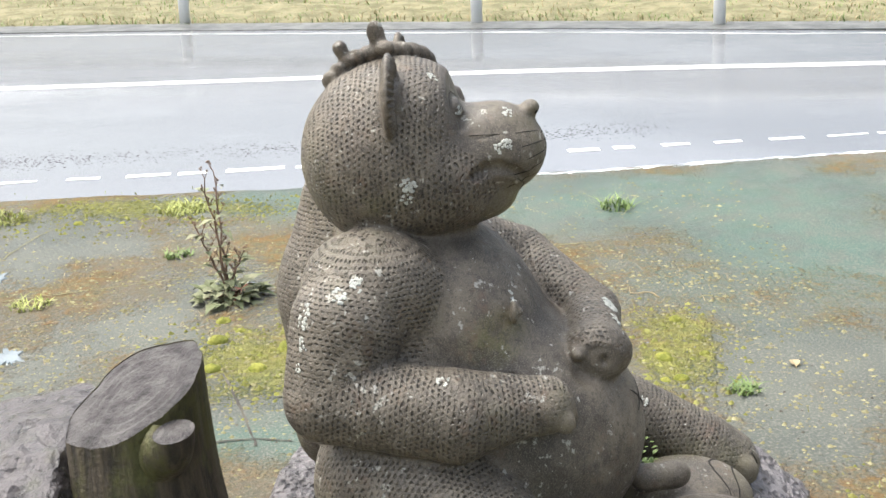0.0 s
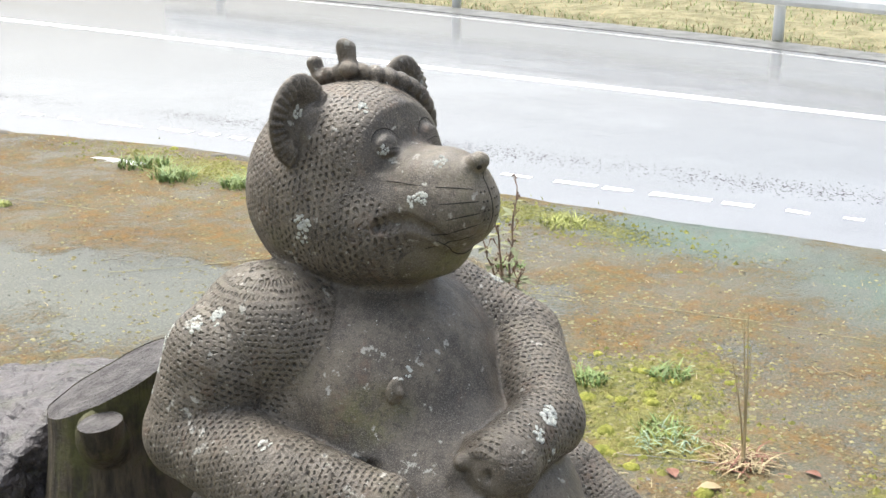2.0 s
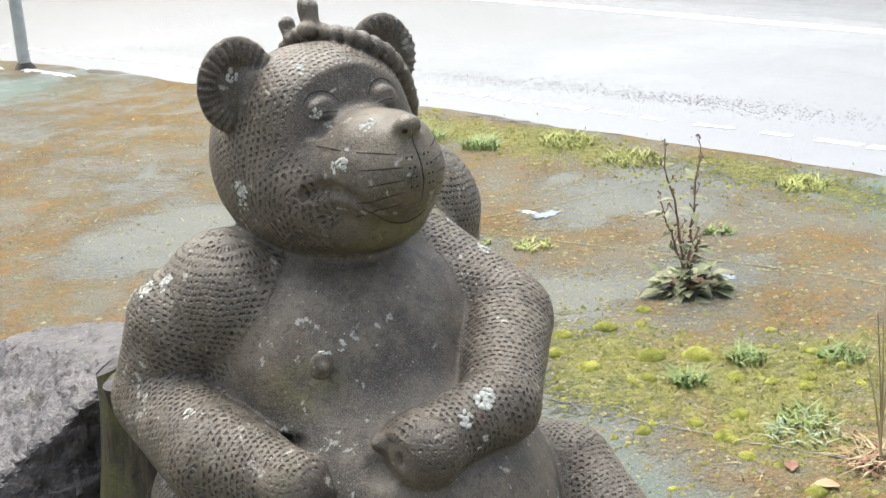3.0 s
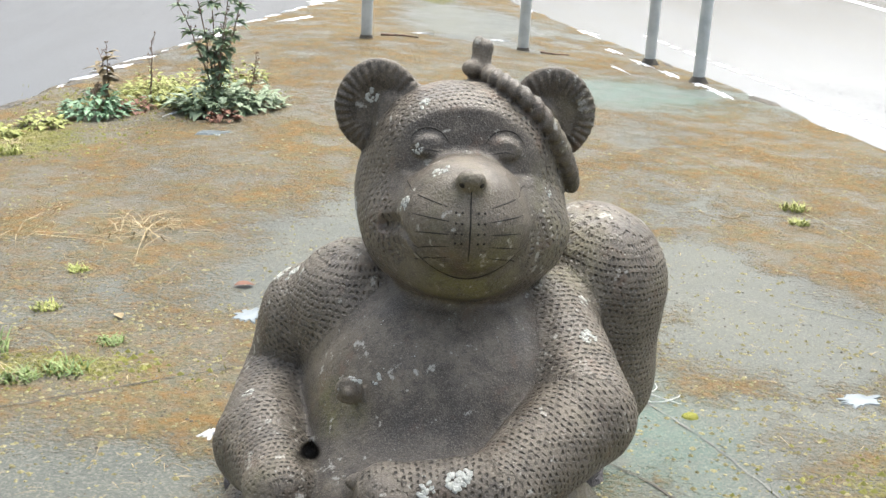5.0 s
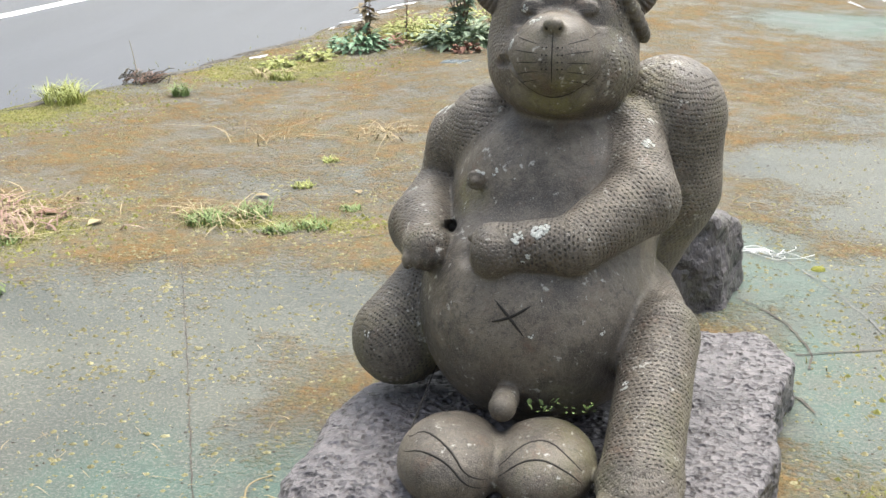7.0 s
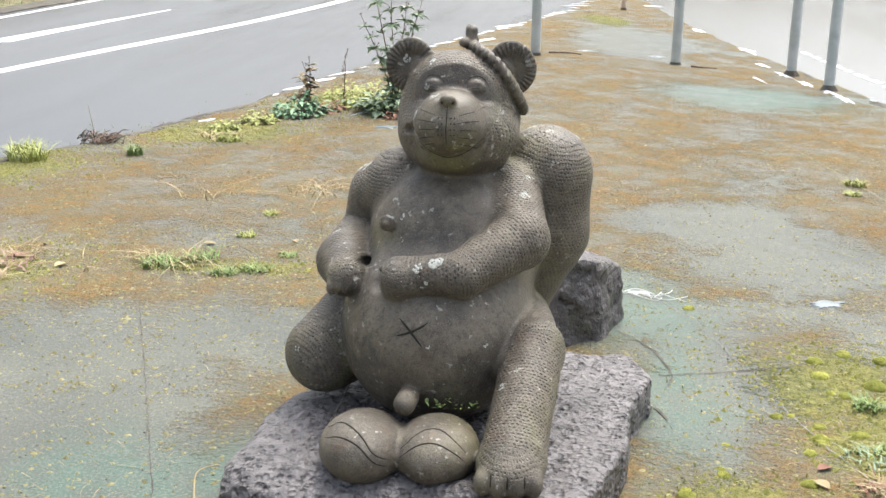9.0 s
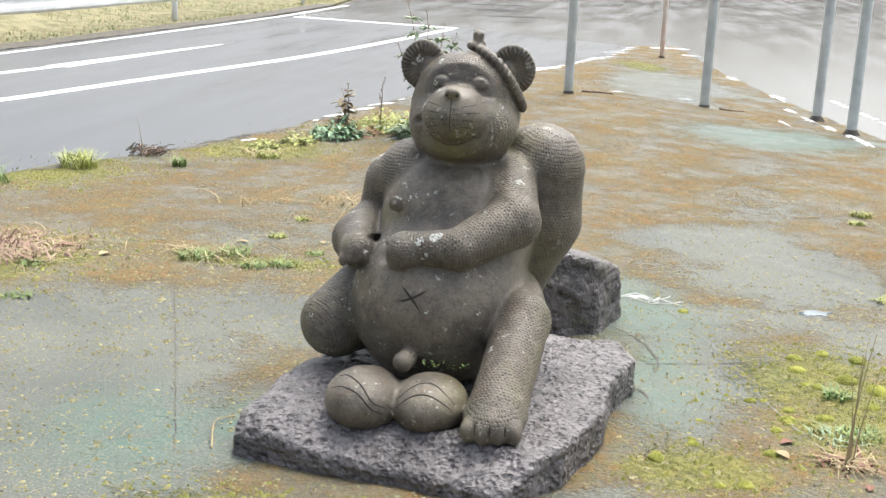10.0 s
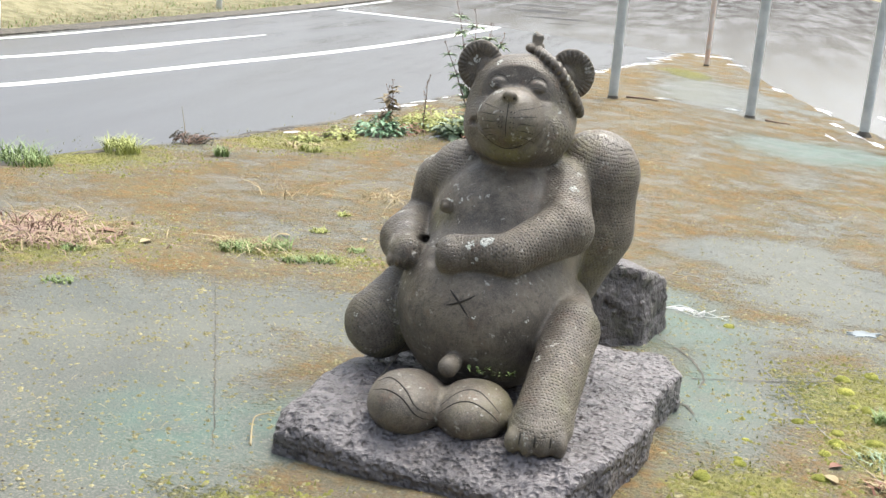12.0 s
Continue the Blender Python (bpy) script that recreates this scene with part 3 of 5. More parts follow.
def make_rail(posts, line, face, label):
    """A guard rail: posts and a W beam that follows the line; face: to which side its front looks."""
    rail = empty("guard_rail", *posts[0])
    base = rail.matrix_basis.inverted()
    p = curve_points(line, 0.8)
    t = np.gradient(p, axis=0)
    t /= np.linalg.norm(t, axis=1)[:, None]
    side = np.stack([-t[:, 1], t[:, 0]], 1) * face
    prof = beam_profile()
    prof = prof + [(d - 0.008, h) for d, h in reversed(prof)]
    v, f, m = [], [], len(prof)
    for q, s in zip(p, side):
        v += [tuple(base @ Vector((q[0] + s[0] * (d + 0.07), q[1] + s[1] * (d + 0.07), 0.52 + h))) for d, h in prof]
    for a in range(len(p) - 1):
        for b in range(m):
            f.append((a * m + b, a * m + (b + 1) % m, (a + 1) * m + (b + 1) % m, (a + 1) * m + b))
    mesh_object("beam", v, f, RAIL_PAINT, rail)
    for x, y in posts:
        bm = bmesh.new()
        bmesh.ops.create_cone(bm, cap_ends=True, segments=16, radius1=0.057, radius2=0.057, depth=0.95)
        bmesh.ops.translate(bm, verts=bm.verts, vec=base @ Vector((x, y, 0.26)))
        post = part("post", bm, RAIL_PAINT, rail, "", True)
        bm = bmesh.new()
        bmesh.ops.create_uvsphere(bm, u_segments=12, v_segments=6, radius=0.058)
        bmesh.ops.scale(bm, verts=bm.verts, vec=(1, 1, 0.35))
        bmesh.ops.translate(bm, verts=bm.verts, vec=base @ Vector((x, y, 0.735)))
        part("cap", bm, RAIL_PAINT, post, "", True)
    return tagged(rail, label, "guard rail")


make_rail([(8.75, -7.4), (9.0, -4.7), (9.4, -2.1), (10.05, 0.15), (10.75, 3.2), (11.25, 7.4), (11.45, 11.5)], [(8.5, -11), (9.0, -4.7), (9.4, -2.1), (10.05, 0.15), (10.75, 3.2), (11.25, 7.4), (11.45, 12.5)], 1, "white painted steel guard rail beside the wet road")
make_rail([(-8.4, 11.1), (-8.25, 18.4), (-8.2, 26.6)], [(-10.2, 4.4), (-8.4, 11.1), (-8.25, 18.4), (-8.2, 23.4)], -1, "white painted steel guard rail along the grass bank")


# ---- upright pipes at the tip of the island ----
def make_pipe(x, y, material, label, lean=(0, 0), foot=True, radius=0.048, tall=2.3):
    pipe = empty("pipe_post", x, y, ground_z(x, y))
    n = 20
    pts = [(lean[0] * k / n, lean[1] * k / n, -0.05 + tall * k / n) for k in range(n + 1)]
    v, f = tube(pts, radius, 20)
    mesh_object("shaft", v, f, material, pipe, True)
    s = Soup()
    for k in range(12):
        a = k * 2 * math.pi / 12
        r0, r1 = radius + 0.002, radius + (0.035 if foot else 0.012) * (1 + 0.5 * math.sin(3.1 * k))
        s.v += [(r0 * math.cos(a), r0 * math.sin(a), 0.05 if foot else 0.025), (r1 * math.cos(a), r1 * math.sin(a), 0.0)]
    s.f = [(2 * k, 2 * k + 1, (2 * k + 3) % 24, (2 * k + 2) % 24) for k in range(12)]
    s.make("foot", KERB_DIRT, pipe, True, "dark dirt collar")
    return tagged(pipe, label, "post", "posts on the paving")


make_pipe(-0.26, 8.8, PIPE_PAINT, "faded grey-green painted steel pipe post", (0.0, 0.0), False)
make_pipe(1.1, 9.1, PIPE_PAINT, "faded grey-green painted steel pipe post", (0.015, 0.0), False)
make_pipe(2.2, 9.0, PIPE_PAINT, "grey painted pipe post with a dark rusted foot", (0.03, 0), True)
make_pipe(2.42, 8.1, PIPE_PAINT, "grey painted pipe post with a dark foot in snow", (0.03, 0), True)
make_pipe(0.6, 15.5, PIPE_RUST, "thin post with faded orange and white paint", (0, 0), False, 0.036)


def surface(dist, lo, step):
    """The skin of a solid given on a grid of distances: one vertex for each cell that it crosses."""
    size = dist.shape
    inside = dist < 0
    cells = tuple(n - 1 for n in size)
    total = np.zeros(cells, np.uint8)
    for i in (0, 1):
        for j in (0, 1):
            for k in (0, 1):
                total += inside[i : i + cells[0], j : j + cells[1], k : k + cells[2]]
    active = (total > 0) & (total < 8)
    ids = np.full(cells, -1, np.int64)
    where = np.argwhere(active)
    ids[active] = np.arange(len(where))
    summed, count = np.zeros((len(where), 3)), np.zeros(len(where))
    corner = [(i, j, k) for i in (0, 1) for j in (0, 1) for k in (0, 1)]
    value = {c: dist[where[:, 0] + c[0], where[:, 1] + c[1], where[:, 2] + c[2]] for c in corner}
    for c in corner:
        for ax in range(3):
            if c[ax] == 0:
                e = tuple(1 if n == ax else v for n, v in enumerate(c))
                a, b = value[c], value[e]
                hit = (a < 0) != (b < 0)
                t = np.where(hit, a / (a - b + 1e-12), 0)
                spot = np.array(c, float)[None] + t[:, None] * np.eye(3)[ax][None]
                summed += np.where(hit[:, None], spot, 0)
                count += hit
    verts = lo + step * (where + summed / count[:, None])
    faces = []
    for ax in range(3):
        u, w = (ax + 1) % 3, (ax + 2) % 3
        a = inside
        b = np.roll(inside, -1, ax)
        cross = a != b
        cross[tuple(slice(-1, None) if n == ax else slice(None) for n in range(3))] = False
        for n in (u, w):
            cross[tuple(slice(0, 1) if m == n else slice(None) for m in range(3))] = False
            cross[tuple(slice(-1, None) if m == n else slice(None) for m in range(3))] = False
        e = np.argwhere(cross)
        du, dw = np.eye(3, dtype=int)[u], np.eye(3, dtype=int)[w]
        quad = np.stack([ids[tuple((e - s).T)] for s in (du + dw, dw, 0 * du, du)], 1)
        flip = inside[tuple(e.T)]
        quad[~flip] = quad[~flip][:, ::-1]
        faces.append(quad[(quad >= 0).all(1)])
    faces = np.concatenate(faces)
    return verts, faces, where


# ---- the seated animal statue: one mesh, from blended rounded forms ----
def make_statue():
    step = 0.0048
    lo, hi = np.array((-0.52, -0.72, 0.095)), np.array((0.53, 0.60, 1.335))
    size = np.ceil((hi - lo) / step).astype(int) + 1
    axes = [lo[k] + step * np.arange(size[k]) for k in range(3)]
    dist = np.full(size, 0.2, np.float32)
    label = np.zeros(size, np.uint8)
    frames = [(np.eye(3), 0.0, (0, 0, 0), 0.2)]          # turn into limb space, fur or smooth, middle, girth

    def window(mid, reach):
        a = [max(0, int((mid[k] - reach[k] - lo[k]) / step)) for k in range(3)]
        b = [min(size[k], int((mid[k] + reach[k] - lo[k]) / step) + 2) for k in range(3)]
        cut = tuple(slice(p, q) for p, q in zip(a, b))
        grid = np.meshgrid(*[axes[k][cut[k]].astype(np.float32) for k in range(3)], indexing="ij", sparse=True)
        return cut, grid

    def blend(cut, d, k, fur, turn, mid, girth):
        old = dist[cut]
        h = np.clip(0.5 + 0.5 * (old - d) / k, 0, 1)
        near = d < old
        dist[cut] = old + (d - old) * h - k * h * (1 - h)
        frames.append((turn, fur, mid, girth))
        label[cut] = np.where(near, len(frames) - 1, label[cut])

    def carve(cut, d, k=0.006):
        old = dist[cut]
        h = np.clip(0.5 - 0.5 * (old + d) / k, 0, 1)
        dist[cut] = old + (-d - old) * h + k * h * (1 - h)

    def egg_distance(grid, mid, radii, turn):
        q = [sum(turn[k, j] * (grid[j] - mid[j]) for j in range(3)) for k in range(3)]
        k0 = np.sqrt(sum((q[k] / radii[k]) ** 2 for k in range(3)))
        k1 = np.sqrt(sum((q[k] / radii[k] ** 2) ** 2 for k in range(3))) + 1e-6
        return k0 * (k0 - 1) / k1

    def turned(rx=0, ry=0, rz=0):
        return np.array(Euler([radians(a) for a in (rx, ry, rz)]).to_matrix()).T

    def egg(mid, radii, k=0.03, fur=1.0, turn=None, cut_out=False):
        turn = turned() if turn is None else turn
        reach = [max(radii) + 0.07] * 3
        cut, grid = window(mid, reach)
        d = egg_distance(grid, mid, radii, turn)
        carve(cut, d) if cut_out else blend(cut, d, k, fur, turn, mid, (radii[0] + radii[1]) / 2)

    def limb(a, b, ra, rb, k=0.03, fur=1.0, cut_out=False):
        a, b = np.array(a, float), np.array(b, float)
        mid, reach = (a + b) / 2, np.abs(b - a) / 2 + max(ra, rb) + 0.06
        cut, grid = window(mid, reach)
        ab = b - a
        t = np.clip(sum((grid[j] - a[j]) * ab[j] for j in range(3)) / (ab @ ab), 0, 1)
        d = np.sqrt(sum((grid[j] - a[j] - t * ab[j]) ** 2 for j in range(3))) - (ra + (rb - ra) * t)
        z = ab / np.linalg.norm(ab)
        x = np.cross((0.2, 0.9, 0.3), z)
        x /= np.linalg.norm(x)
        carve(cut, d) if cut_out else blend(cut, d, k, fur, np.array((x, np.cross(z, x), z)), mid, (ra + rb) / 2)

    CX = 0.035
    # trunk
    egg((0.004, 0.026, 0.387), (0.298, 0.349, 0.292), 0.02, 0.0)
    egg((0.034, 0.16, 0.608), (0.270, 0.270, 0.268), 0.06, 0.0)
    egg((0.01, 0.23, 0.56), (0.25, 0.215, 0.29), 0.05, 1.0)
    # tail standing up behind
    limb((0.300, 0.303, 0.818), (0.264, 0.331, 0.631), 0.154, 0.181, 0.02)
    limb((0.264, 0.331, 0.631), (0.188, 0.374, 0.32), 0.181, 0.112, 0.03)
    # right arm: shoulder set back, bent elbow, forearm pointing forward to a blunt fist
    egg((-0.143, 0.250, 0.765), (0.130, 0.148, 0.132), 0.03)
    limb((-0.220, 0.298, 0.720), (-0.270, 0.334, 0.588), 0.114, 0.092, 0.02)
    limb((-0.276, 0.328, 0.588), (-0.300, 0.081, 0.556), 0.090, 0.091, 0.010)
    limb((-0.296, 0.081, 0.558), (-0.258, -0.095, 0.560), 0.092, 0.054, 0.012)
    egg((-0.262, -0.092, 0.556), (0.056, 0.058, 0.054), 0.02, 0.3)
    for q in range(4):
        egg((-0.300 + 0.026 * q, -0.142 + 0.006 * abs(q - 1.5), 0.536 + 0.004 * q), (0.014, 0.020, 0.024), 0.008, 0.0)
    egg((-0.236, -0.095, 0.592), (0.013, 0.030, 0.013), 0.008, 0.0)
    # left arm: across the belly, its flat-ended hand turned to the other fist
    egg((0.125, 0.225, 0.790), (0.126, 0.128, 0.113), 0.016)
    limb((0.205, 0.165, 0.790), (0.252, -0.045, 0.690), 0.088, 0.089, 0.03)
    limb((0.250, -0.052, 0.688), (0.097, -0.208, 0.617), 0.088, 0.069, 0.014)
    limb((0.097, -0.210, 0.618), (-0.080, -0.210, 0.600), 0.067, 0.060, 0.010)
    egg((-0.078, -0.212, 0.597), (0.058, 0.076, 0.062), 0.015, 0.4)
    egg((-0.158, -0.214, 0.595), (0.040, 0.062, 0.050), 0.004, 0.0, None, True)
    egg((-0.116, -0.215, 0.594), (0.020, 0.053, 0.041), 0.006, 0.0)
    egg((-0.138, -0.222, 0.598), (0.014, 0.008, 0.014), 0.004, 0.0, None, True)
    egg((-0.120, -0.168, 0.612), (0.030, 0.017, 0.016), 0.008, 0.0)
    # legs
    limb((-0.190, 0.205, 0.366), (-0.352, 0.000, 0.278), 0.183, 0.124, 0.016)
    limb((0.219, 0.130, 0.352), (0.310, -0.140, 0.382), 0.140, 0.086, 0.02)
    limb((0.310, -0.140, 0.378), (0.283, -0.480, 0.195), 0.088, 0.090, 0.03)
    egg((0.28, -0.53, 0.178), (0.092, 0.098, 0.062), 0.04, 0.5)
    for k in range(4):
        egg((0.212 + 0.045 * k, -0.606 + 0.012 * abs(k - 1.3), 0.160), (0.026, 0.034, 0.036), 0.016, 0.0)
    # between the legs
    egg((-0.140, -0.445, 0.176), (0.124, 0.152, 0.094), 0.010, 0.0)
    egg((0.065, -0.428, 0.172), (0.120, 0.152, 0.090), 0.022, 0.0)
    egg((-0.035, -0.385, 0.285), (0.029, 0.036, 0.030), 0.010, 0.0)
    limb((-0.035, -0.32, 0.275), (-0.035, -0.385, 0.283), 0.032, 0.028, 0.012, 0.0)
    # ears
    for ex in (-0.116, 0.191):
        egg((ex, 0.198, 1.160), (0.078, 0.017, 0.086), 0.01, 0.0)
        egg((ex, 0.175, 1.160), (0.064, 0.018, 0.072), 0.01, 0.0, None, True)
        inner = ex + (0.026 if ex < 0 else -0.026)
        egg((inner, 0.186, 1.142), (0.036, 0.014, 0.044), 0.01, 0.0)
        egg((inner, 0.172, 1.142), (0.024, 0.010, 0.032), 0.01, 0.0, None, True)
    # head: skull, heavy jowls, brow
    upright = np.array(((1.0, 0, 0), (0, 0, 1), (0, 1, 0)))
    egg((CX, 0.212, 1.010), (0.190, 0.196, 0.190), 0.010, 1.0, upright)
    egg((CX + 0.008, 0.120, 0.970), (0.183, 0.133, 0.150), 0.03, 1.0, upright)
    egg((CX, 0.175, 1.090), (0.158, 0.122, 0.138), 0.02, 1.0, upright)
    # the face set back below the arched edge of the hood
    cut, g = window((CX, 0.0, 1.12), (0.17, 0.16, 0.13))
    arch = (np.sqrt(((g[0] - CX) / 0.133) ** 2 + ((g[2] - 1.070) / 0.118) ** 2) - 1) * 0.12
    plane = (g[1] - (0.066 + 0.36 * (g[2] - 1.125) + 1.4 * (g[0] - CX) ** 2)) * 0.92
    carve(cut, np.maximum(np.maximum(arch, plane), (1.075 - g[2])), 0.005)
    for sx in (-1, 1):
        ex, ez = CX + sx * 0.064, 1.118
        egg((ex, 0.072, ez), (0.027, 0.013, 0.020), 0.008, 0.0)
        egg((ex, 0.065, ez - 0.007), (0.022, 0.010, 0.010), 0.003, 0.0)
    # muzzle, bridge, nose, lower lip
    egg((CX - 0.004, -0.008, 1.014), (0.106, 0.106, 0.092), 0.035, 0.0)
    egg((CX, 0.005, 1.070), (0.070, 0.085, 0.040), 0.030, 0.0)
    egg((CX, -0.083, 1.101), (0.024, 0.019, 0.017), 0.016, 0.0)
    egg((CX - 0.002, 0.030, 0.930), (0.105, 0.085, 0.062), 0.018, 0.0)
    # twisted headband from the nape over the crown to the left temple
    band = curve_points([(0.060, 0.335, 1.165), (0.063, 0.300, 1.203), (0.064, 0.235, 1.226), (0.094, 0.165, 1.220), (0.126, 0.138, 1.203), (0.158, 0.130, 1.180), (0.184, 0.132, 1.147), (0.207, 0.146, 1.106), (0.223, 0.162, 1.070), (0.232, 0.185, 1.044)], 0.024)
    tang = np.gradient(band, axis=0)
    tang /= np.linalg.norm(tang, axis=1)[:, None]
    for q, (p, t) in enumerate(zip(band, tang)):
        out = p - np.array((CX, 0.205, 1.020))
        out /= np.linalg.norm(out)
        across = np.cross(t, out)
        z = t * 0.72 + across * 0.70
        z /= np.linalg.norm(z)
        x = np.cross(out, z)
        x /= np.linalg.norm(x)
        egg(tuple(p), (0.0125, 0.018, 0.026), 0.003, 0.0, np.array((x, np.cross(z, x), z)))
    limb((0.064, 0.225, 1.222), (0.064, 0.235, 1.262), 0.016, 0.019, 0.006, 0.0)
    egg((0.057, 0.235, 1.272), (0.011, 0.016, 0.016), 0.004, 0.0)
    egg((0.073, 0.236, 1.268), (0.011, 0.016, 0.014), 0.004, 0.0)
    limb((0.063, 0.298, 1.205), (0.064, 0.312, 1.232), 0.013, 0.016, 0.006, 0.0)
    egg((0.045, 0.215, 1.232), (0.018, 0.02, 0.016), 0.006, 0.0)
    # mouth: hole at the corner and the lip line
    slit = [((-0.138, 0.036, 0.990), 0.011), ((-0.124, 0.010, 1.000), 0.015), ((-0.112, -0.016, 1.002), 0.014), ((-0.099, -0.045, 0.990), 0.011), ((-0.077, -0.068, 0.970), 0.008), ((-0.045, -0.088, 0.953), 0.004)]
    for (p, ra), (q, rb) in zip(slit, slit[1:]):
        limb((CX + p[0], p[1], p[2]), (CX + q[0], q[1], q[2]), ra, rb, 0.004, 0.0, True)
    # hole in the right fist, nipple
    limb((-0.212, -0.085, 0.612), (-0.213, 0.010, 0.580), 0.017, 0.015, 0.004, 0.0, True)
    egg((-0.148, -0.038, 0.716), (0.026, 0.010, 0.026), 0.004, 0.0)
    egg((-0.150, -0.046, 0.716), (0.010, 0.012, 0.010), 0.003, 0.0)

    verts, faces, where = surface(dist, lo, step)

    which = label[tuple(where.T)]
    turns, furs = np.array([f[0] for f in frames]), np.array([f[1] for f in frames], float)
    mids, girth = np.array([f[2] for f in frames], float), np.array([f[3] for f in frames], float)
    local = np.einsum("nij,nj->ni", turns[which], verts - mids[which])
    pole = np.clip((0.62 - np.hypot(local[:, 0], local[:, 1]) / girth[which]) / 0.2, 0, 1)
    grain = np.stack([np.arctan2(local[:, 1], local[:, 0]) * girth[which] + which * 0.37, local[:, 2], pole], 1)
    fur = furs[which]
    # the belly and chest stay smooth in front, the back is furred
    body = which <= 3
    fur = np.where(body, np.clip((verts[:, 1] - 0.12) / 0.05, 0, 1), fur)
    face = ((verts[:, 0] - CX) / 0.140) ** 2 + ((verts[:, 2] - 1.065) / 0.130) ** 2
    head = (verts[:, 2] > 0.86) & (verts[:, 1] < 0.10) & (face < 1)
    fur = np.where(head, np.clip((face - 0.85) / 0.15, 0, 1) * fur, fur)
    # the dents fade out where one form meets another
    a, b = faces[:, [0, 1, 2, 3]].ravel(), faces[:, [1, 2, 3, 0]].ravel()
    seam = which[a] != which[b]
    fur[a[seam]] = 0
    fur[b[seam]] = 0
    for _ in range(2):
        s, c = np.zeros(len(fur)), np.zeros(len(fur))
        np.add.at(s, a, fur[b]), np.add.at(c, a, 1)
        fur = 0.5 * fur + 0.5 * s / np.maximum(c, 1)
    damp = np.clip((0.42 - verts[:, 2]) / 0.2, 0, 1) * (verts[:, 0] < 0) * (verts[:, 1] > -0.1)
    chin = np.clip(1 - np.linalg.norm((verts - (CX, -0.02, 0.92)) / (0.12, 0.12, 0.09), axis=1), 0, 1) * 1.2
    gap = np.clip(1.3 - np.linalg.norm((verts - (0.22, 0.22, 0.90)) / (0.10, 0.12, 0.12), axis=1), 0, 1)
    gap2 = np.clip(1.3 - np.linalg.norm((verts - (0.33, 0.20, 0.45)) / (0.08, 0.1, 0.2), axis=1), 0, 1)
    gap3 = np.clip(1.2 - np.linalg.norm((verts - (-0.13, 0.02, 0.66)) / (0.10, 0.08, 0.06), axis=1), 0, 1)
    nape = np.clip(1.2 - np.linalg.norm((verts - (0.0, 0.40, 0.9)) / (0.2, 0.12, 0.2), axis=1), 0, 1)
    muzzle = np.clip(1.1 - np.linalg.norm((verts - (CX + 0.02, -0.08, 0.97)) / (0.10, 0.06, 0.07), axis=1), 0, 1) * 0.8
    cheek = np.clip(1.1 - np.linalg.norm((verts - (0.19, 0.06, 1.0)) / (0.06, 0.12, 0.13), axis=1), 0, 1) * 0.7
    lap = np.clip(1.2 - np.linalg.norm((verts - (0.14, -0.36, 0.22)) / (0.10, 0.14, 0.08), axis=1), 0, 1) * 0.7
    moss = np.clip(np.maximum.reduce([damp, chin, gap, gap2, gap3, nape * 0.7, muzzle, cheek, lap]), 0, 1)
    me = bpy.data.meshes.new("animal_statue")
    me.from_pydata(verts.tolist(), [], faces.tolist())
    me.update()
    nrm = np.empty(len(verts) * 3, np.float32)
    me.vertices.foreach_get("normal", nrm)
    # radial ribs on the ears, and a worn, uneven surface everywhere
    rough = np.array([noise.fractal((v[0] * 14, v[1] * 14, v[2] * 14), 1.0, 2.0, 3) for v in verts])
    push = rough * 0.0016
    for ex in (-0.116, 0.191):
        dx, dz = verts[:, 0] - ex, verts[:, 2] - 1.155
        rad = np.hypot(dx, dz)
        on = (np.abs(verts[:, 1] - 0.185) < 0.03) & (rad > 0.04) & (rad < 0.079) & (verts[:, 2] > 1.08) & (nrm[1::3] < -0.6)
        push = push + on * 0.0045 * np.sin(np.arctan2(dz, dx) * 30)
    verts = verts + nrm.reshape(-1, 3) * push[:, None]
    me.vertices.foreach_set("co", verts.astype(np.float32).ravel())
    me.update()

    # carved lines (shade put in as near-black tubes) and lichen crusts follow the surface
    from mathutils.bvhtree import BVHTree
    tree = BVHTree.FromPolygons([tuple(v) for v in verts.tolist()], faces.tolist())
    extra = {1: Soup(), 2: Soup()}

    def on_skin(p, way=None):
        hit = tree.ray_cast(Vector(p), Vector(way))[0] if way is not None else None
        spot = hit if hit is not None else tree.find_nearest(Vector(p))[0]
        return spot, tree.find_nearest(spot)[1]

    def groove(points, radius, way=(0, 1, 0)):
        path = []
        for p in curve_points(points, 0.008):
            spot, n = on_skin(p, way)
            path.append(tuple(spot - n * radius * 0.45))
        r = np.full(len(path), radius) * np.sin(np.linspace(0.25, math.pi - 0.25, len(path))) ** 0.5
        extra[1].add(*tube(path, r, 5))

    groove([(CX - 0.095, -0.4, 0.978), (CX - 0.07, -0.4, 0.960), (CX - 0.035, -0.4, 0.935), (CX, -0.4, 0.927), (CX + 0.035, -0.4, 0.935), (CX + 0.07, -0.4, 0.957), (CX + 0.10, -0.4, 0.985), (CX + 0.108, -0.4, 1.0)], 0.0022)
    # crossed navel
    groove([(-0.07, -0.6, 0.505), (-0.03, -0.6, 0.470), (0.005, -0.6, 0.430)], 0.005)
    groove([(0.02, -0.6, 0.500), (-0.03, -0.6, 0.470), (-0.075, -0.6, 0.455)], 0.005)
    # whiskers, their dots, the line below the nose
    for sx in (-1, 1):
        for q in range(5):
            h = 1.058 - 0.020 * q
            groove([(CX + sx * 0.030, -0.4, h), (CX + sx * 0.065, -0.4, h + 0.006 - 0.004 * q), (CX + sx * (0.100 - 0.004 * q), -0.4, h + 0.008 - 0.009 * q)], 0.0016)
        for q in range(4):
            for w in range(2):
                spot, n = on_skin((CX + sx * (0.013 + 0.010 * w), -0.4, 1.052 - 0.016 * q), (0, 1, 0))
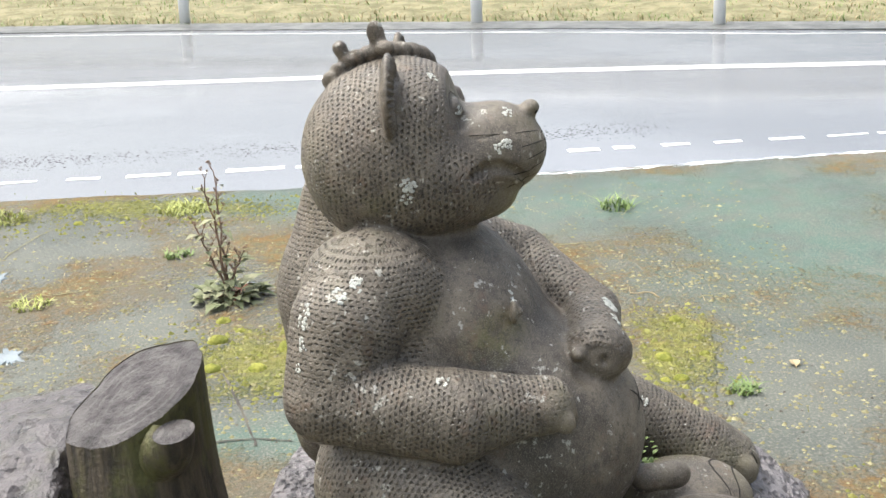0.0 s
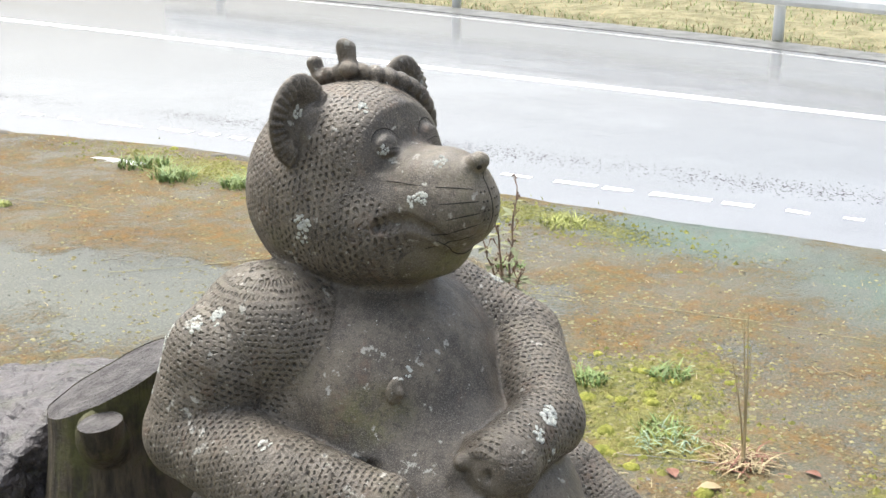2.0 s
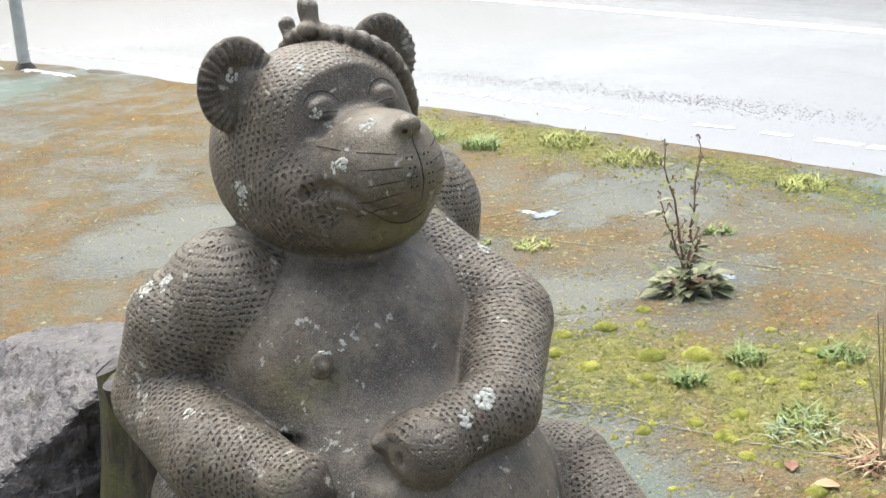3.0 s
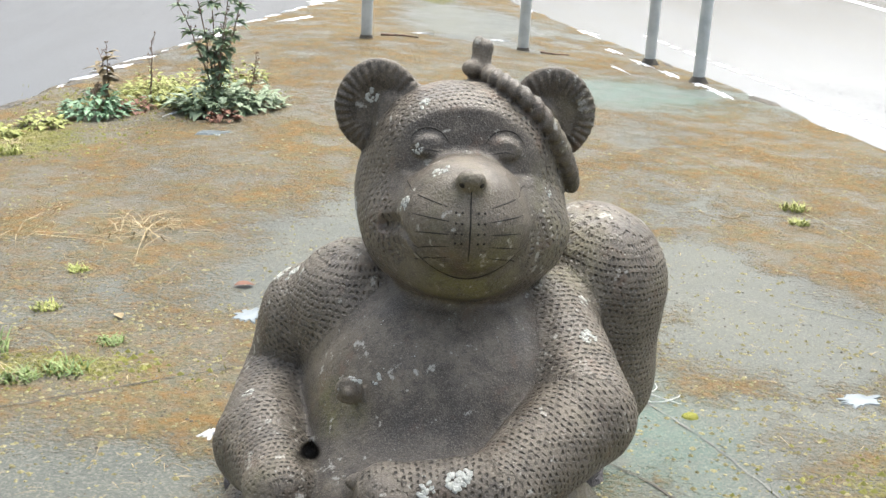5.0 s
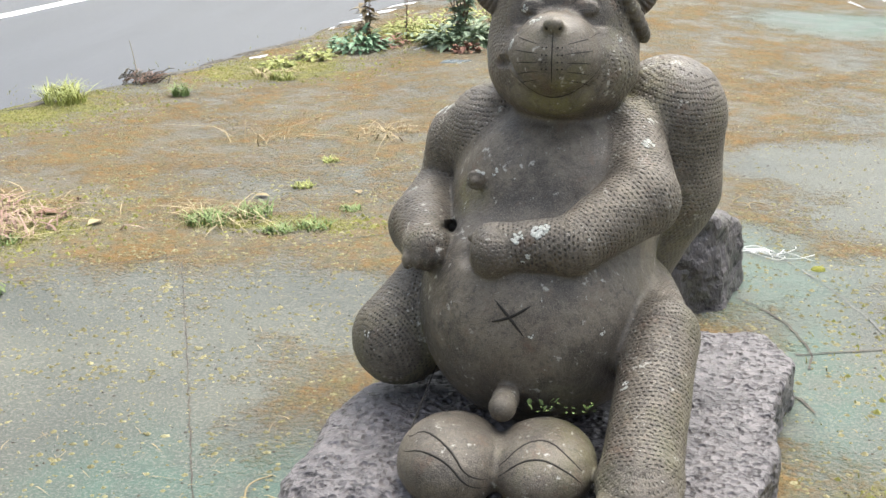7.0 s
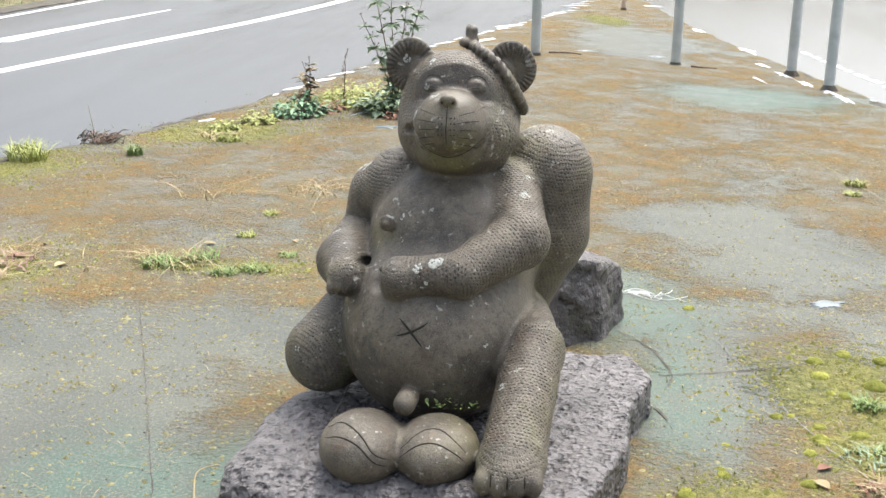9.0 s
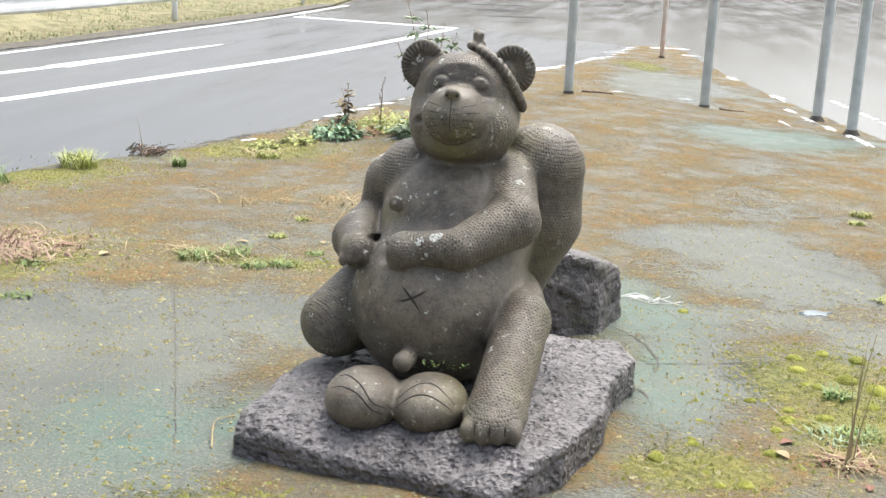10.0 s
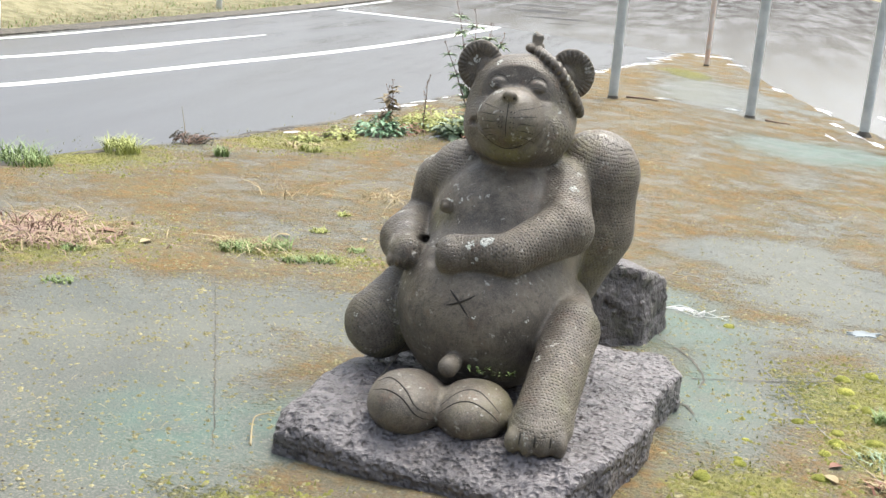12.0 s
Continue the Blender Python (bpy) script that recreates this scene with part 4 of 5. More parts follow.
                extra[1].add(*tube([tuple(spot - n * 0.003), tuple(spot + n * 0.0006)], 0.0022, 6))
    groove([(CX, -0.4, 1.085), (CX, -0.4, 1.04), (CX, -0.4, 1.0), (CX, -0.4, 0.965)], 0.0020)
    for sx in (-1, 1):
        spot, n = on_skin((CX + sx * 0.016, -0.4, 1.094), (0, 1, 0))
        extra[1].add(*tube([tuple(spot - n * 0.004), tuple(spot + n * 0.0005)], 0.005, 7))
    for sx in (-1, 1):
        ex = CX + sx * 0.064
        groove([(ex - 0.034, -0.4, 1.126), (ex - 0.022, -0.4, 1.144), (ex, -0.4, 1.151), (ex + 0.022, -0.4, 1.144), (ex + 0.034, -0.4, 1.126)], 0.0018)
    for sx in (-1, 1):
        ex = CX + sx * 0.064
        groove([(ex - 0.022, -0.4, 1.112), (ex, -0.4, 1.118), (ex + 0.022, -0.4, 1.112)], 0.0016)
    # swirls on the two round forms
    for lift in (0.0, 0.02):
        groove([(-0.245, -0.8, 0.215 + lift * 0.7), (-0.19, -0.8, 0.245 + lift), (-0.125, -0.8, 0.232 + lift), (-0.085, -0.8, 0.185 + lift), (-0.045, -0.8, 0.165 + lift)], 0.0035)
        groove([(-0.025, -0.8, 0.185 + lift), (0.02, -0.8, 0.23 + lift), (0.075, -0.8, 0.24 + lift), (0.13, -0.8, 0.215 + lift), (0.16, -0.8, 0.18 + lift)], 0.0035)
    # toes
    for q in range(3):
        groove([(0.235 + 0.045 * q, -0.9, 0.20), (0.235 + 0.045 * q, -0.9, 0.16)], 0.004)

    crust = random.Random(4)

    def lichen(p, radius, pieces):
        spot, n = on_skin(p)
        u = n.orthogonal().normalized()
        w = n.cross(u)
        for _ in range(pieces):
            r = radius * math.sqrt(crust.random()) * 1.05
            a = crust.uniform(0, 2 * math.pi)
            q, m = on_skin(spot + u * r * math.cos(a) + w * r * math.sin(a) * 0.8)
            b = radius * crust.uniform(0.16, 0.36)
            uu = m.orthogonal().normalized()
            ww = m.cross(uu)
            sides = 7
            ring = [q + m * 0.0002 + (uu * math.cos(2 * math.pi * k / sides) + ww * math.sin(2 * math.pi * k / sides)) * b * crust.uniform(0.6, 1.25) for k in range(sides)]
            top = [q + (s - q) * 0.62 + m * b * crust.uniform(0.15, 0.4) for s in ring]
            extra[2].add([tuple(v) for v in ring + top], [(k, (k + 1) % sides, sides + (k + 1) % sides, sides + k) for k in range(sides)] + [tuple(range(sides, 2 * sides))])

    LICHENS = [((0.029, -0.253, 0.675), 0.020, 26), ((-0.02, -0.27, 0.655), 0.016, 18), ((0.263, 0.007, 0.82), 0.016, 18), ((-0.059, -0.032, 1.043), 0.012, 14), ((-0.085, -0.02, 1.045), 0.012, 14),
               ((-0.012, -0.034, 1.102), 0.015, 18), ((-0.105, -0.036, 0.738), 0.010, 12), ((-0.135, -0.03, 0.755), 0.014, 10), ((-0.336, 0.104, 0.655), 0.013, 14), ((-0.157, 0.164, 0.985), 0.017, 24),
               ((-0.157, 0.170, 0.955), 0.013, 12), ((-0.048, 0.108, 1.195), 0.014, 12), ((-0.13, 0.20, 1.18), 0.014, 16), ((-0.315, 0.377, 0.72), 0.014, 12), ((-0.31, 0.39, 0.765), 0.016, 14),
               ((-0.31, 0.38, 0.80), 0.013, 12), ((-0.315, 0.375, 0.67), 0.010, 8), ((-0.30, 0.30, 0.82), 0.018, 12), ((-0.29, 0.26, 0.845), 0.016, 12), ((-0.08, 0.03, 1.12), 0.011, 10),
               ((0.27, 0.1, 0.86), 0.012, 10), ((0.215, -0.36, 0.36), 0.012, 10), ((0.44, 0.37, 0.85), 0.016, 12), ((0.02, -0.345, 0.44), 0.008, 6), ((0.22, -0.30, 0.44), 0.010, 8), ((0.00, -0.30, 0.60), 0.012, 8),
               ((-0.43, -0.12, 0.33), 0.012, 6), ((0.19, 0.06, 1.06), 0.010, 8), ((0.40, 0.32, 0.93), 0.012, 8)]
    for p, r, n in LICHENS:
        lichen(p, r, n)
    for _ in range(150):
        k = crust.randrange(len(verts))
        lichen(verts[k], crust.uniform(0.002, 0.005), crust.randint(1, 3))

    count = len(verts)
    allv, allf, slots = verts.tolist(), faces.tolist(), [0] * len(faces)
    for slot, soup in extra.items():
        n = len(allv)
        allv += [list(v) for v in soup.v]
        allf += [[i + n for i in f] for f in soup.f]
        slots += [slot] * len(soup.f)
    me = bpy.data.meshes.new("animal_statue")
    me.from_pydata(allv, [], allf)
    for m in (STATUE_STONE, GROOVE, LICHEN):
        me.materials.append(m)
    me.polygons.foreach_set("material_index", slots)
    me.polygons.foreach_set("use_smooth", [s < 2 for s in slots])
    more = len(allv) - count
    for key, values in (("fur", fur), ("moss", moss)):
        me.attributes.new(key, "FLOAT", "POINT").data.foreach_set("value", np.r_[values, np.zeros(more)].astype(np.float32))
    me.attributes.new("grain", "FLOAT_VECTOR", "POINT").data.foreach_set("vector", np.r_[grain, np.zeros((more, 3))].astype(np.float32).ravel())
    me.update()
    return tagged(new("animal_statue", me), "weathered dark stone statue of a seated pot-bellied animal", "statue")


make_statue()


# ---- stones and wood round it ----
def rugged(name, outline, top, material, label, category, bottom=-0.04, seed=0.0, rough=0.012, cell=0.012, flare=0.0):
    """A rough block over an outline with broken sides: top(x, y) is its height."""
    ring = np.array(outline, float)
    lo = np.array((*ring.min(0) - 0.06, bottom - 0.03))
    hi = np.array((*ring.max(0) + 0.06, 0.5))
    axes = [np.arange(a, b, cell) for a, b in zip(lo, hi)]
    x, y = np.meshgrid(axes[0], axes[1], indexing="ij")
    best, odd = np.full(x.shape, 9.0), np.zeros(x.shape, bool)
    for (ax, ay), (bx, by) in zip(ring, np.roll(ring, -1, 0)):
        dx, dy = bx - ax, by - ay
        t = np.clip(((x - ax) * dx + (y - ay) * dy) / (dx * dx + dy * dy), 0, 1)
        best = np.minimum(best, np.hypot(x - ax - t * dx, y - ay - t * dy))
        odd ^= ((ay > y) != (by > y)) & (x < ax + (y - ay) / (dy + 1e-9) * dx)
    flat = np.where(odd, -best, best)
    height = np.array([[top(a, b) for b in axes[1]] for a in axes[0]])
    z = axes[2][None, None]
    side = flat[:, :, None] - flare * np.clip(height[:, :, None] - z, 0, 1)
    over = (z - height[:, :, None]) * 0.95
    k = 0.02
    h = np.clip(0.5 + 0.5 * (side - over) / k, 0, 1)
    solid = over + (side - over) * h + k * h * (1 - h)
    solid = np.maximum(solid, bottom - z).astype(np.float32)
    verts, faces, _ = surface(solid, lo, cell)
    me = bpy.data.meshes.new(name)
    me.from_pydata(verts.tolist(), [], faces.tolist())
    nrm = np.empty(len(verts) * 3, np.float32)
    me.vertices.foreach_get("normal", nrm)
    push = []
    for v in verts:
        big = noise.fractal((v[0] * 7, v[1] * 7, v[2] * 9 + seed), 0.9, 2.0, 4)
        chip = noise.cell_vector((v[0] * 24 + big, v[1] * 24, v[2] * 24 + seed))[0]
        pit = max(0.0, noise.noise((v[0] * 33, v[1] * 33, v[2] * 33 + seed)) - 0.25)
        push.append(rough * (big + 0.35 * (chip - 0.5) - 1.6 * pit))
    verts = verts + nrm.reshape(-1, 3) * np.array(push)[:, None]
    me.vertices.foreach_set("co", verts.astype(np.float32).ravel())
    me.materials.append(material)
    me.update()
    return tagged(new(name, me), label, category)


def slab_top(x, y):
    """A flat top that rolls off to the broken front and left edges."""
    front = -0.56 - 0.10 * max(0.0, (x + 0.02) / 0.35)
    roll = max(0.0, front + 0.03 - y) * 0.55 + max(0.0, -0.44 - x) * 0.35
    return 0.134 + 0.012 * (y + 0.1) - roll


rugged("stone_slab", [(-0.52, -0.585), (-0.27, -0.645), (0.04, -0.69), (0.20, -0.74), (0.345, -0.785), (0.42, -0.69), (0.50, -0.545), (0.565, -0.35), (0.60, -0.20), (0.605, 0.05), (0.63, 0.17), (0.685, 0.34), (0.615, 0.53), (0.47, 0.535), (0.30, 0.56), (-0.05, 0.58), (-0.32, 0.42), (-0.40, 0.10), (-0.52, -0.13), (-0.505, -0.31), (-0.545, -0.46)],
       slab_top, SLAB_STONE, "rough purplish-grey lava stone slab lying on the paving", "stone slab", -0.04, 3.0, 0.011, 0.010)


def rock_top(x, y):
    return max(0.06, min(0.40, 0.40 - 0.55 * max(0, -0.10 - x) - 0.22 * max(0, x - 0.10) - 0.22 * max(0, y - 1.05)))


rugged("boulder", [(-0.46, 0.98), (-0.25, 0.93), (0.0, 0.96), (0.28, 0.93), (0.48, 1.08), (0.57, 1.36), (0.53, 1.52), (0.25, 1.70), (-0.10, 1.85), (-0.36, 1.80), (-0.44, 1.40)], rock_top, ROCK_STONE, "damp rough grey boulder lying behind the statue", "boulder", -0.04, 9.0, 0.014, 0.014, 0.12)


def make_stump():
    """A sawn log on end with a slanting cut, a cut branch stub and mossy bark."""
    stump = empty("log_stump", -0.05, 0.79)
    n, rows = 40, 30

    def outline(a, h):
        r = 0.155 + 0.018 * noise.noise((math.cos(a) * 1.6, math.sin(a) * 1.6, 2)) + 0.006 * noise.noise((math.cos(a) * 6, math.sin(a) * 6, h * 2)) + 0.085 * (1 - h) ** 2
        return r * 1.02, r * 0.95

    def cut(x, y):
        return 0.512 + 0.28 * x - 0.40 * y

    v, f = [], []
    for j in range(rows + 1):
        for i in range(n):
            a = 2 * math.pi * i / n
            rx, ry = outline(a, j / rows)
            x, y = rx * math.cos(a), ry * math.sin(a)
            v.append((x, y, -0.02 + (cut(x, y) + 0.02) * j / rows))
    f = [(j * n + i, j * n + (i + 1) % n, (j + 1) * n + (i + 1) % n, (j + 1) * n + i) for j in range(rows) for i in range(n)]
    mesh_object("bark", v, f, BARK, stump, True)
    s = Soup()
    for j in range(13):
        q = j / 12
        for i in range(n):
            a = 2 * math.pi * i / n
            rx, ry = outline(a, 1.0)
            x, y = rx * math.cos(a) * q, ry * math.sin(a) * q
            crack = 0.012 * max(0, 1 - abs(math.sin(2.5 * a + 0.6)) * 14 * q) * q
            s.v.append((x, y, cut(x, y) + 0.002 + 0.004 * math.sin(q * 40) * 0.4 - crack - 0.006 * (q > 0.99)))
    s.f = [(j * n + i, j * n + (i + 1) % n, (j + 1) * n + (i + 1) % n, (j + 1) * n + i) for j in range(12) for i in range(n)]
    s.make("cut_face", BARK_CUT, stump, False, "grey sawn face with drying cracks")
    p = curve_points([(-0.08, -0.06, 0.40), (-0.135, -0.095, 0.44), (-0.155, -0.118, 0.485)], 0.015)
    vv, ff = tube([tuple(q) for q in p], np.linspace(0.07, 0.046, len(p)), 18)
    for k in range(len(vv) - 18, len(vv)):
        x, y, z = vv[k]
        vv[k] = (x, y, 0.488 + 0.2 * (x + 0.155))
    stub = mesh_object("branch_stub", vv, ff[:-1], BARK, stump, True)
    mesh_object("stub_cut", [(x, y, z + 0.001) for x, y, z in vv[-18:]], [tuple(range(18))], BARK_CUT, stub, False, "pale sawn end")
    return tagged(stump, "dark mossy sawn log standing on end beside the statue", "log")


make_stump()


# ---- joints and cracks in the paving ----
def joint(points, width, label, material=KERB_DIRT, seed=0):
    rng = random.Random(seed)
    p = curve_points(points, 0.03)
    t = np.gradient(p, axis=0)
    t /= np.linalg.norm(t, axis=1)[:, None] + 1e-9
    v, f = [], []
    for q, d in zip(p, t):
        w = width * rng.uniform(0.35, 1.0)
        o = rng.uniform(-0.004, 0.004)
        for sg in (-1, 1):
            x, y = q[0] - d[1] * (sg * w / 2 + o), q[1] + d[0] * (sg * w / 2 + o)
            v.append((x, y, ground_z(x, y) + 0.012 * noise.noise((x * 0.9, y * 0.9, 3)) + 0.004 * noise.noise((x * 6, y * 6, 8)) + 0.0035))
    f = [(2 * k, 2 * k + 1, 2 * k + 3, 2 * k + 2) for k in range(len(p) - 1)]
    return tagged(mesh_object("paving_joint", v, f, material), label, "paving joint", kind="structure")


joint([(-1.43, 1.22), (-1.08, 0.35), (-0.74, -0.51), (-0.70, -0.62)], 0.006, "straight dark joint in the paving", KERB_DIRT, 1)
joint([(-1.7, 1.14), (-1.25, 1.40), (-0.67, 1.74), (-0.2, 2.0), (0.5, 2.4)], 0.007, "dark joint in the paving with grass in it", KERB_DIRT, 2)
joint([(0.56, 1.17), (0.66, 1.06), (0.73, 0.92), (0.77, 0.70), (0.75, 0.60)], 0.010, "curved dark crack in the paving", KERB_DIRT, 3)
joint([(0.62, 0.42), (0.70, 0.40), (0.74, 0.29)], 0.012, "short dark crack beside the slab", KERB_DIRT, 4)
joint([(0.68, 1.75), (0.90, 1.32), (1.08, 0.67), (1.23, 0.15), (1.36, -0.13)], 0.007, "pale edge of a worn coating", CONCRETE, 5)
joint([(0.72, 0.70), (0.95, 0.78), (1.25, 0.90)], 0.012, "dark joint in the paving", KERB_DIRT, 6)
joint([(2.0, 2.0), (2.3, 1.2), (2.55, 0.2), (2.6, -0.4)], 0.010, "thin moss-filled joint in the paving", MOSS_PALE, 7)
joint([(1.6, 5.6), (1.9, 4.6), (2.15, 3.4)], 0.012, "thin moss-filled joint in the paving", MOSS_PALE, 8)
joint([(3.5, 1.9), (2.9, 2.1), (2.2, 2.15), (1.5, 2.6)], 0.009, "thin moss-filled joint in the paving", MOSS_PALE, 9)


def height_at(x, y):
    return ground_z(x, y) + 0.012 * noise.noise((x * 0.9, y * 0.9, 3))


# ---- plants ----
def leaf_soup(soup, root, way, length, width, droop=0.3, fold=0.25, lobes=0):
    """A leaf with a midrib fold and pointed tip, from root along way."""
    root, way = Vector(root), Vector(way).normalized()
    side = way.cross(Vector((0, 0, 1)))
    side = side.normalized() if side.length > 1e-3 else Vector((1, 0, 0))
    up = side.cross(way)
    shape = [(0.0, 0.12), (0.25, 0.8), (0.5, 1.0), (0.75, 0.7), (1.0, 0.04)]
    v = []
    for k, (t, w) in enumerate(shape):
        if lobes and k in (1, 3):
            w *= 0.65
        mid = root + way * length * t - Vector((0, 0, 1)) * droop * length * t * t
        v += [mid - side * width * w + up * width * w * fold, mid, mid + side * width * w + up * width * w * fold]
    f = []
    for k in range(4):
        a = 3 * k
        f += [(a, a + 1, a + 4, a + 3), (a + 1, a + 2, a + 5, a + 4)]
    soup.add([tuple(q) for q in v], f)


def make_weed(name, x, y, stems, leaf_material, label, category, leaves=60, spread=0.10, base_leaf=0.05, seed=0, stem_leaves=6, stem_leaf=0.03):
    """A winter weed: dark stems with twigs and buds, leaves along them and a leafy base."""
    rng = random.Random(seed)
    thing = empty(name, x, y, height_at(x, y))
    foliage = Soup()
    for height, lean, turn in stems:
        a = radians(turn)
        n = 9
        pts = [(math.cos(a) * lean * (k / n) ** 1.3 + rng.uniform(-0.006, 0.006), math.sin(a) * lean * (k / n) ** 1.3 + rng.uniform(-0.006, 0.006), height * k / n - 0.005) for k in range(n + 1)]
        stalk = Soup().add(*tube(pts, np.linspace(0.0065, 0.002, n + 1), 6))
        for k in range(3, n + 1):
            for _ in range(2):
                b = rng.uniform(0, 2 * math.pi)
                l = rng.uniform(0.02, 0.06) * (1.1 - 0.5 * k / n)
                p = Vector(pts[k])
                tip = p + Vector((math.cos(b) * l * 0.6, math.sin(b) * l * 0.6, l))
                stalk.add(*tube([tuple(p), tuple((p + tip) / 2 + Vector((0, 0, -0.004))), tuple(tip)], [0.002, 0.0016, 0.0012], 4))
                for q in range(3):
                    w = tip + Vector([rng.uniform(-0.006, 0.006) for _ in range(3)])
                    stalk.add(*tube([tuple(w), tuple(w + Vector((0, 0, 0.004))), tuple(w + Vector((0, 0, 0.008)))], [0.0015, 0.0035, 0.0012], 5))
        stalk.make("stem", STEM, thing)
        for _ in range(stem_leaves):
            k = rng.randint(1, n - 1)
            b = rng.uniform(0, 2 * math.pi)
            leaf_soup(foliage, pts[k], (math.cos(b), math.sin(b), rng.uniform(-0.1, 0.7)), stem_leaf * rng.uniform(0.6, 1.3), stem_leaf * 0.28, rng.uniform(0.1, 0.6), 0.25, 1)
    for _ in range(leaves):
        b, r = rng.uniform(0, 2 * math.pi), spread * math.sqrt(rng.random())
        z = rng.uniform(0.0, 0.75) * spread * (1.2 - r / spread)
        leaf_soup(foliage, (r * math.cos(b), r * math.sin(b), z), (math.cos(b), math.sin(b), rng.uniform(-0.1, 0.9)), base_leaf * rng.uniform(0.5, 1.3), base_leaf * 0.3 * rng.uniform(0.7, 1.2), rng.uniform(0.1, 0.6), 0.3, 1)
    if foliage.v:
        foliage.make("foliage", leaf_material, thing)
    return tagged(thing, label, category)


weed = make_weed("weed", 2.0, 1.03, [(0.50, 0.08, 150), (0.48, 0.13, 20), (0.30, 0.1, 100), (0.2, 0.08, 250)], LEAF_PALE, "tall reddish-stemmed weed with a few pale leaves", "weed", 70, 0.11, 0.085, 1, 16, 0.06)
dead = Soup()
for k in range(7):
    leaf_soup(dead, (0.02 * k - 0.05, 0.03 - 0.012 * k, 0.02), (math.cos(k * 1.9), math.sin(k * 1.9), 0.1), 0.075, 0.022, 0.2, 0.5)
dead.make("dead_leaf", LEAF_DEAD, weed, False, "shrivelled red-brown leaves at the base")

make_weed("shrub", -1.12, 5.75, [(1.02, 0.22, 160), (0.95, 0.10, 120), (0.85, 0.16, 60), (0.80, 0.2, 20), (0.7, 0.25, 190), (0.55, 0.15, 300)], LEAF_GREY, "leggy weed shrub with thin bare tops and grey-green leaves", "shrub", 320, 0.24, 0.10, 2, 95, 0.085)
make_weed("herb", -0.93, 5.85, [(0.3, 0.05, 40)], LEAF_GREY, "bushy grey-green herb on the paving's edge", "herb", 220, 0.22, 0.075, 3, 10, 0.06)
make_weed("herb", -1.82, 5.62, [(0.16, 0.03, 90)], LEAF_BLUE, "dense blue-green herb clump at the paving's edge", "herb", 260, 0.20, 0.07, 4, 6, 0.05)
make_weed("weed", -1.78, 5.78, [(0.38, 0.02, 100), (0.33, 0.04, 200)], LEAF_BROWN, "stiff brown dried weed rising from a herb", "weed", 20, 0.08, 0.06, 5, 30, 0.11)
make_weed("weed", -1.55, 5.95, [(0.40, 0.03, 80)], LEAF_GREY, "thin dark-stemmed weed with seed heads", "weed", 30, 0.12, 0.06, 6, 8, 0.04)
for k, (x, y, r) in enumerate([(-1.5, 6.1, 0.20), (-1.3, 6.4, 0.22), (-1.62, 6.35, 0.18), (-1.1, 6.75, 0.2), (-1.38, 5.95, 0.15), (-2.05, 5.3, 0.12), (-2.2, 4.95, 0.10)]):
    make_weed("ground_herb", x, y, [], LEAF_LIME, "low yellow-green leafy growth along the road edge", "herb", 130, r, 0.055, 20 + k)
for k, (x, y, r) in enumerate([(-1.60, 5.72, 0.10), (-1.05, 5.45, 0.09)]):
    make_weed("dead_leaf_heap", x, y, [], LEAF_DEAD, "small heap of shrivelled red-brown leaves", "dead leaves", 45, r, 0.07, 40 + k)


def make_tuft(x, y, count, height, radius, material, label, category="grass tuft", name="grass_tuft", seed=0, lean=1.1, width=0.0042, flat=0.3):
    def root(r):
        a, d = r.uniform(0, 2 * math.pi), radius * math.sqrt(r.random())
        return d * math.cos(a), d * math.sin(a), 0.0
    ob = blades(count, root, height, lean, width, seed, flat).make(name, material)
    ob.matrix_basis = pose(x, y, height_at(x, y))
    return tagged(ob, label, category)


TUFTS = [(-3.12, 3.80, 0.13, 0.12, 1), (-3.25, 4.02, 0.10, 0.10, 1), (-3.62, 3.30, 0.12, 0.18, 0), (-3.42, 3.10, 0.10, 0.16, 0), (-2.52, 4.06, 0.10, 0.05, 0), (-2.06, 4.6, 0.07, 0.08, 1), (-1.52, 1.74, 0.06, 0.10, 0), (-1.36, 1.86, 0.07, 0.08, 0),
         (-1.07, 1.73, 0.04, 0.07, 0), (-1.20, 1.66, 0.04, 0.06, 0), (-0.98, 1.98, 0.03, 0.05, 0), (-1.98, 0.82, 0.03, 0.07, 0), (-2.2, 1.35, 0.03, 0.06, 0), (-1.27, 2.28, 0.03, 0.05, 1), (-1.25, 2.68, 0.03, 0.04, 1),
         (1.98, 4.12, 0.05, 0.07, 1), (2.57, 1.36, 0.04, 0.06, 0), (1.98, 1.80, 0.04, 0.08, 1), (3.16, -0.56, 0.07, 0.08, 0), (1.84, 2.0, 0.04, 0.08, 1), (2.84, 3.6, 0.09, 0.12, 0), (2.92, 3.2, 0.08, 0.10, 0), (2.95, 3.95, 0.08, 0.14, 0),
         (1.66, 0.50, 0.05, 0.06, 0), (1.42, 0.52, 0.05, 0.05, 0), (1.05, -0.75, 0.04, 0.05, 0), (3.2, 2.4, 0.05, 0.15, 1), (3.3, 1.5, 0.05, 0.12, 1), (3.25, 2.9, 0.06, 0.15, 1), (1.92, 3.82, 0.04, 0.05, 1), (1.45, 0.15, 0.04, 0.08, 0), (1.85, 0.30, 0.05, 0.07, 0)]
for k, (x, y, h, r, dry) in enumerate(TUFTS):
    make_tuft(x, y, 90 if r < 0.1 else 170, h, r, BLADE if not dry else LEAF_LIME, "small tuft of fresh green grass on the paving" if not dry else "small yellow-green tuft growing on the paving", seed=100 + k)
make_tuft(-1.48, 1.80, 70, 0.12, 0.16, BLADE_DRY, "flattened dry straw over green grass", "dry grass", "dry_grass", 201, 2.2, 0.003, 0.75)
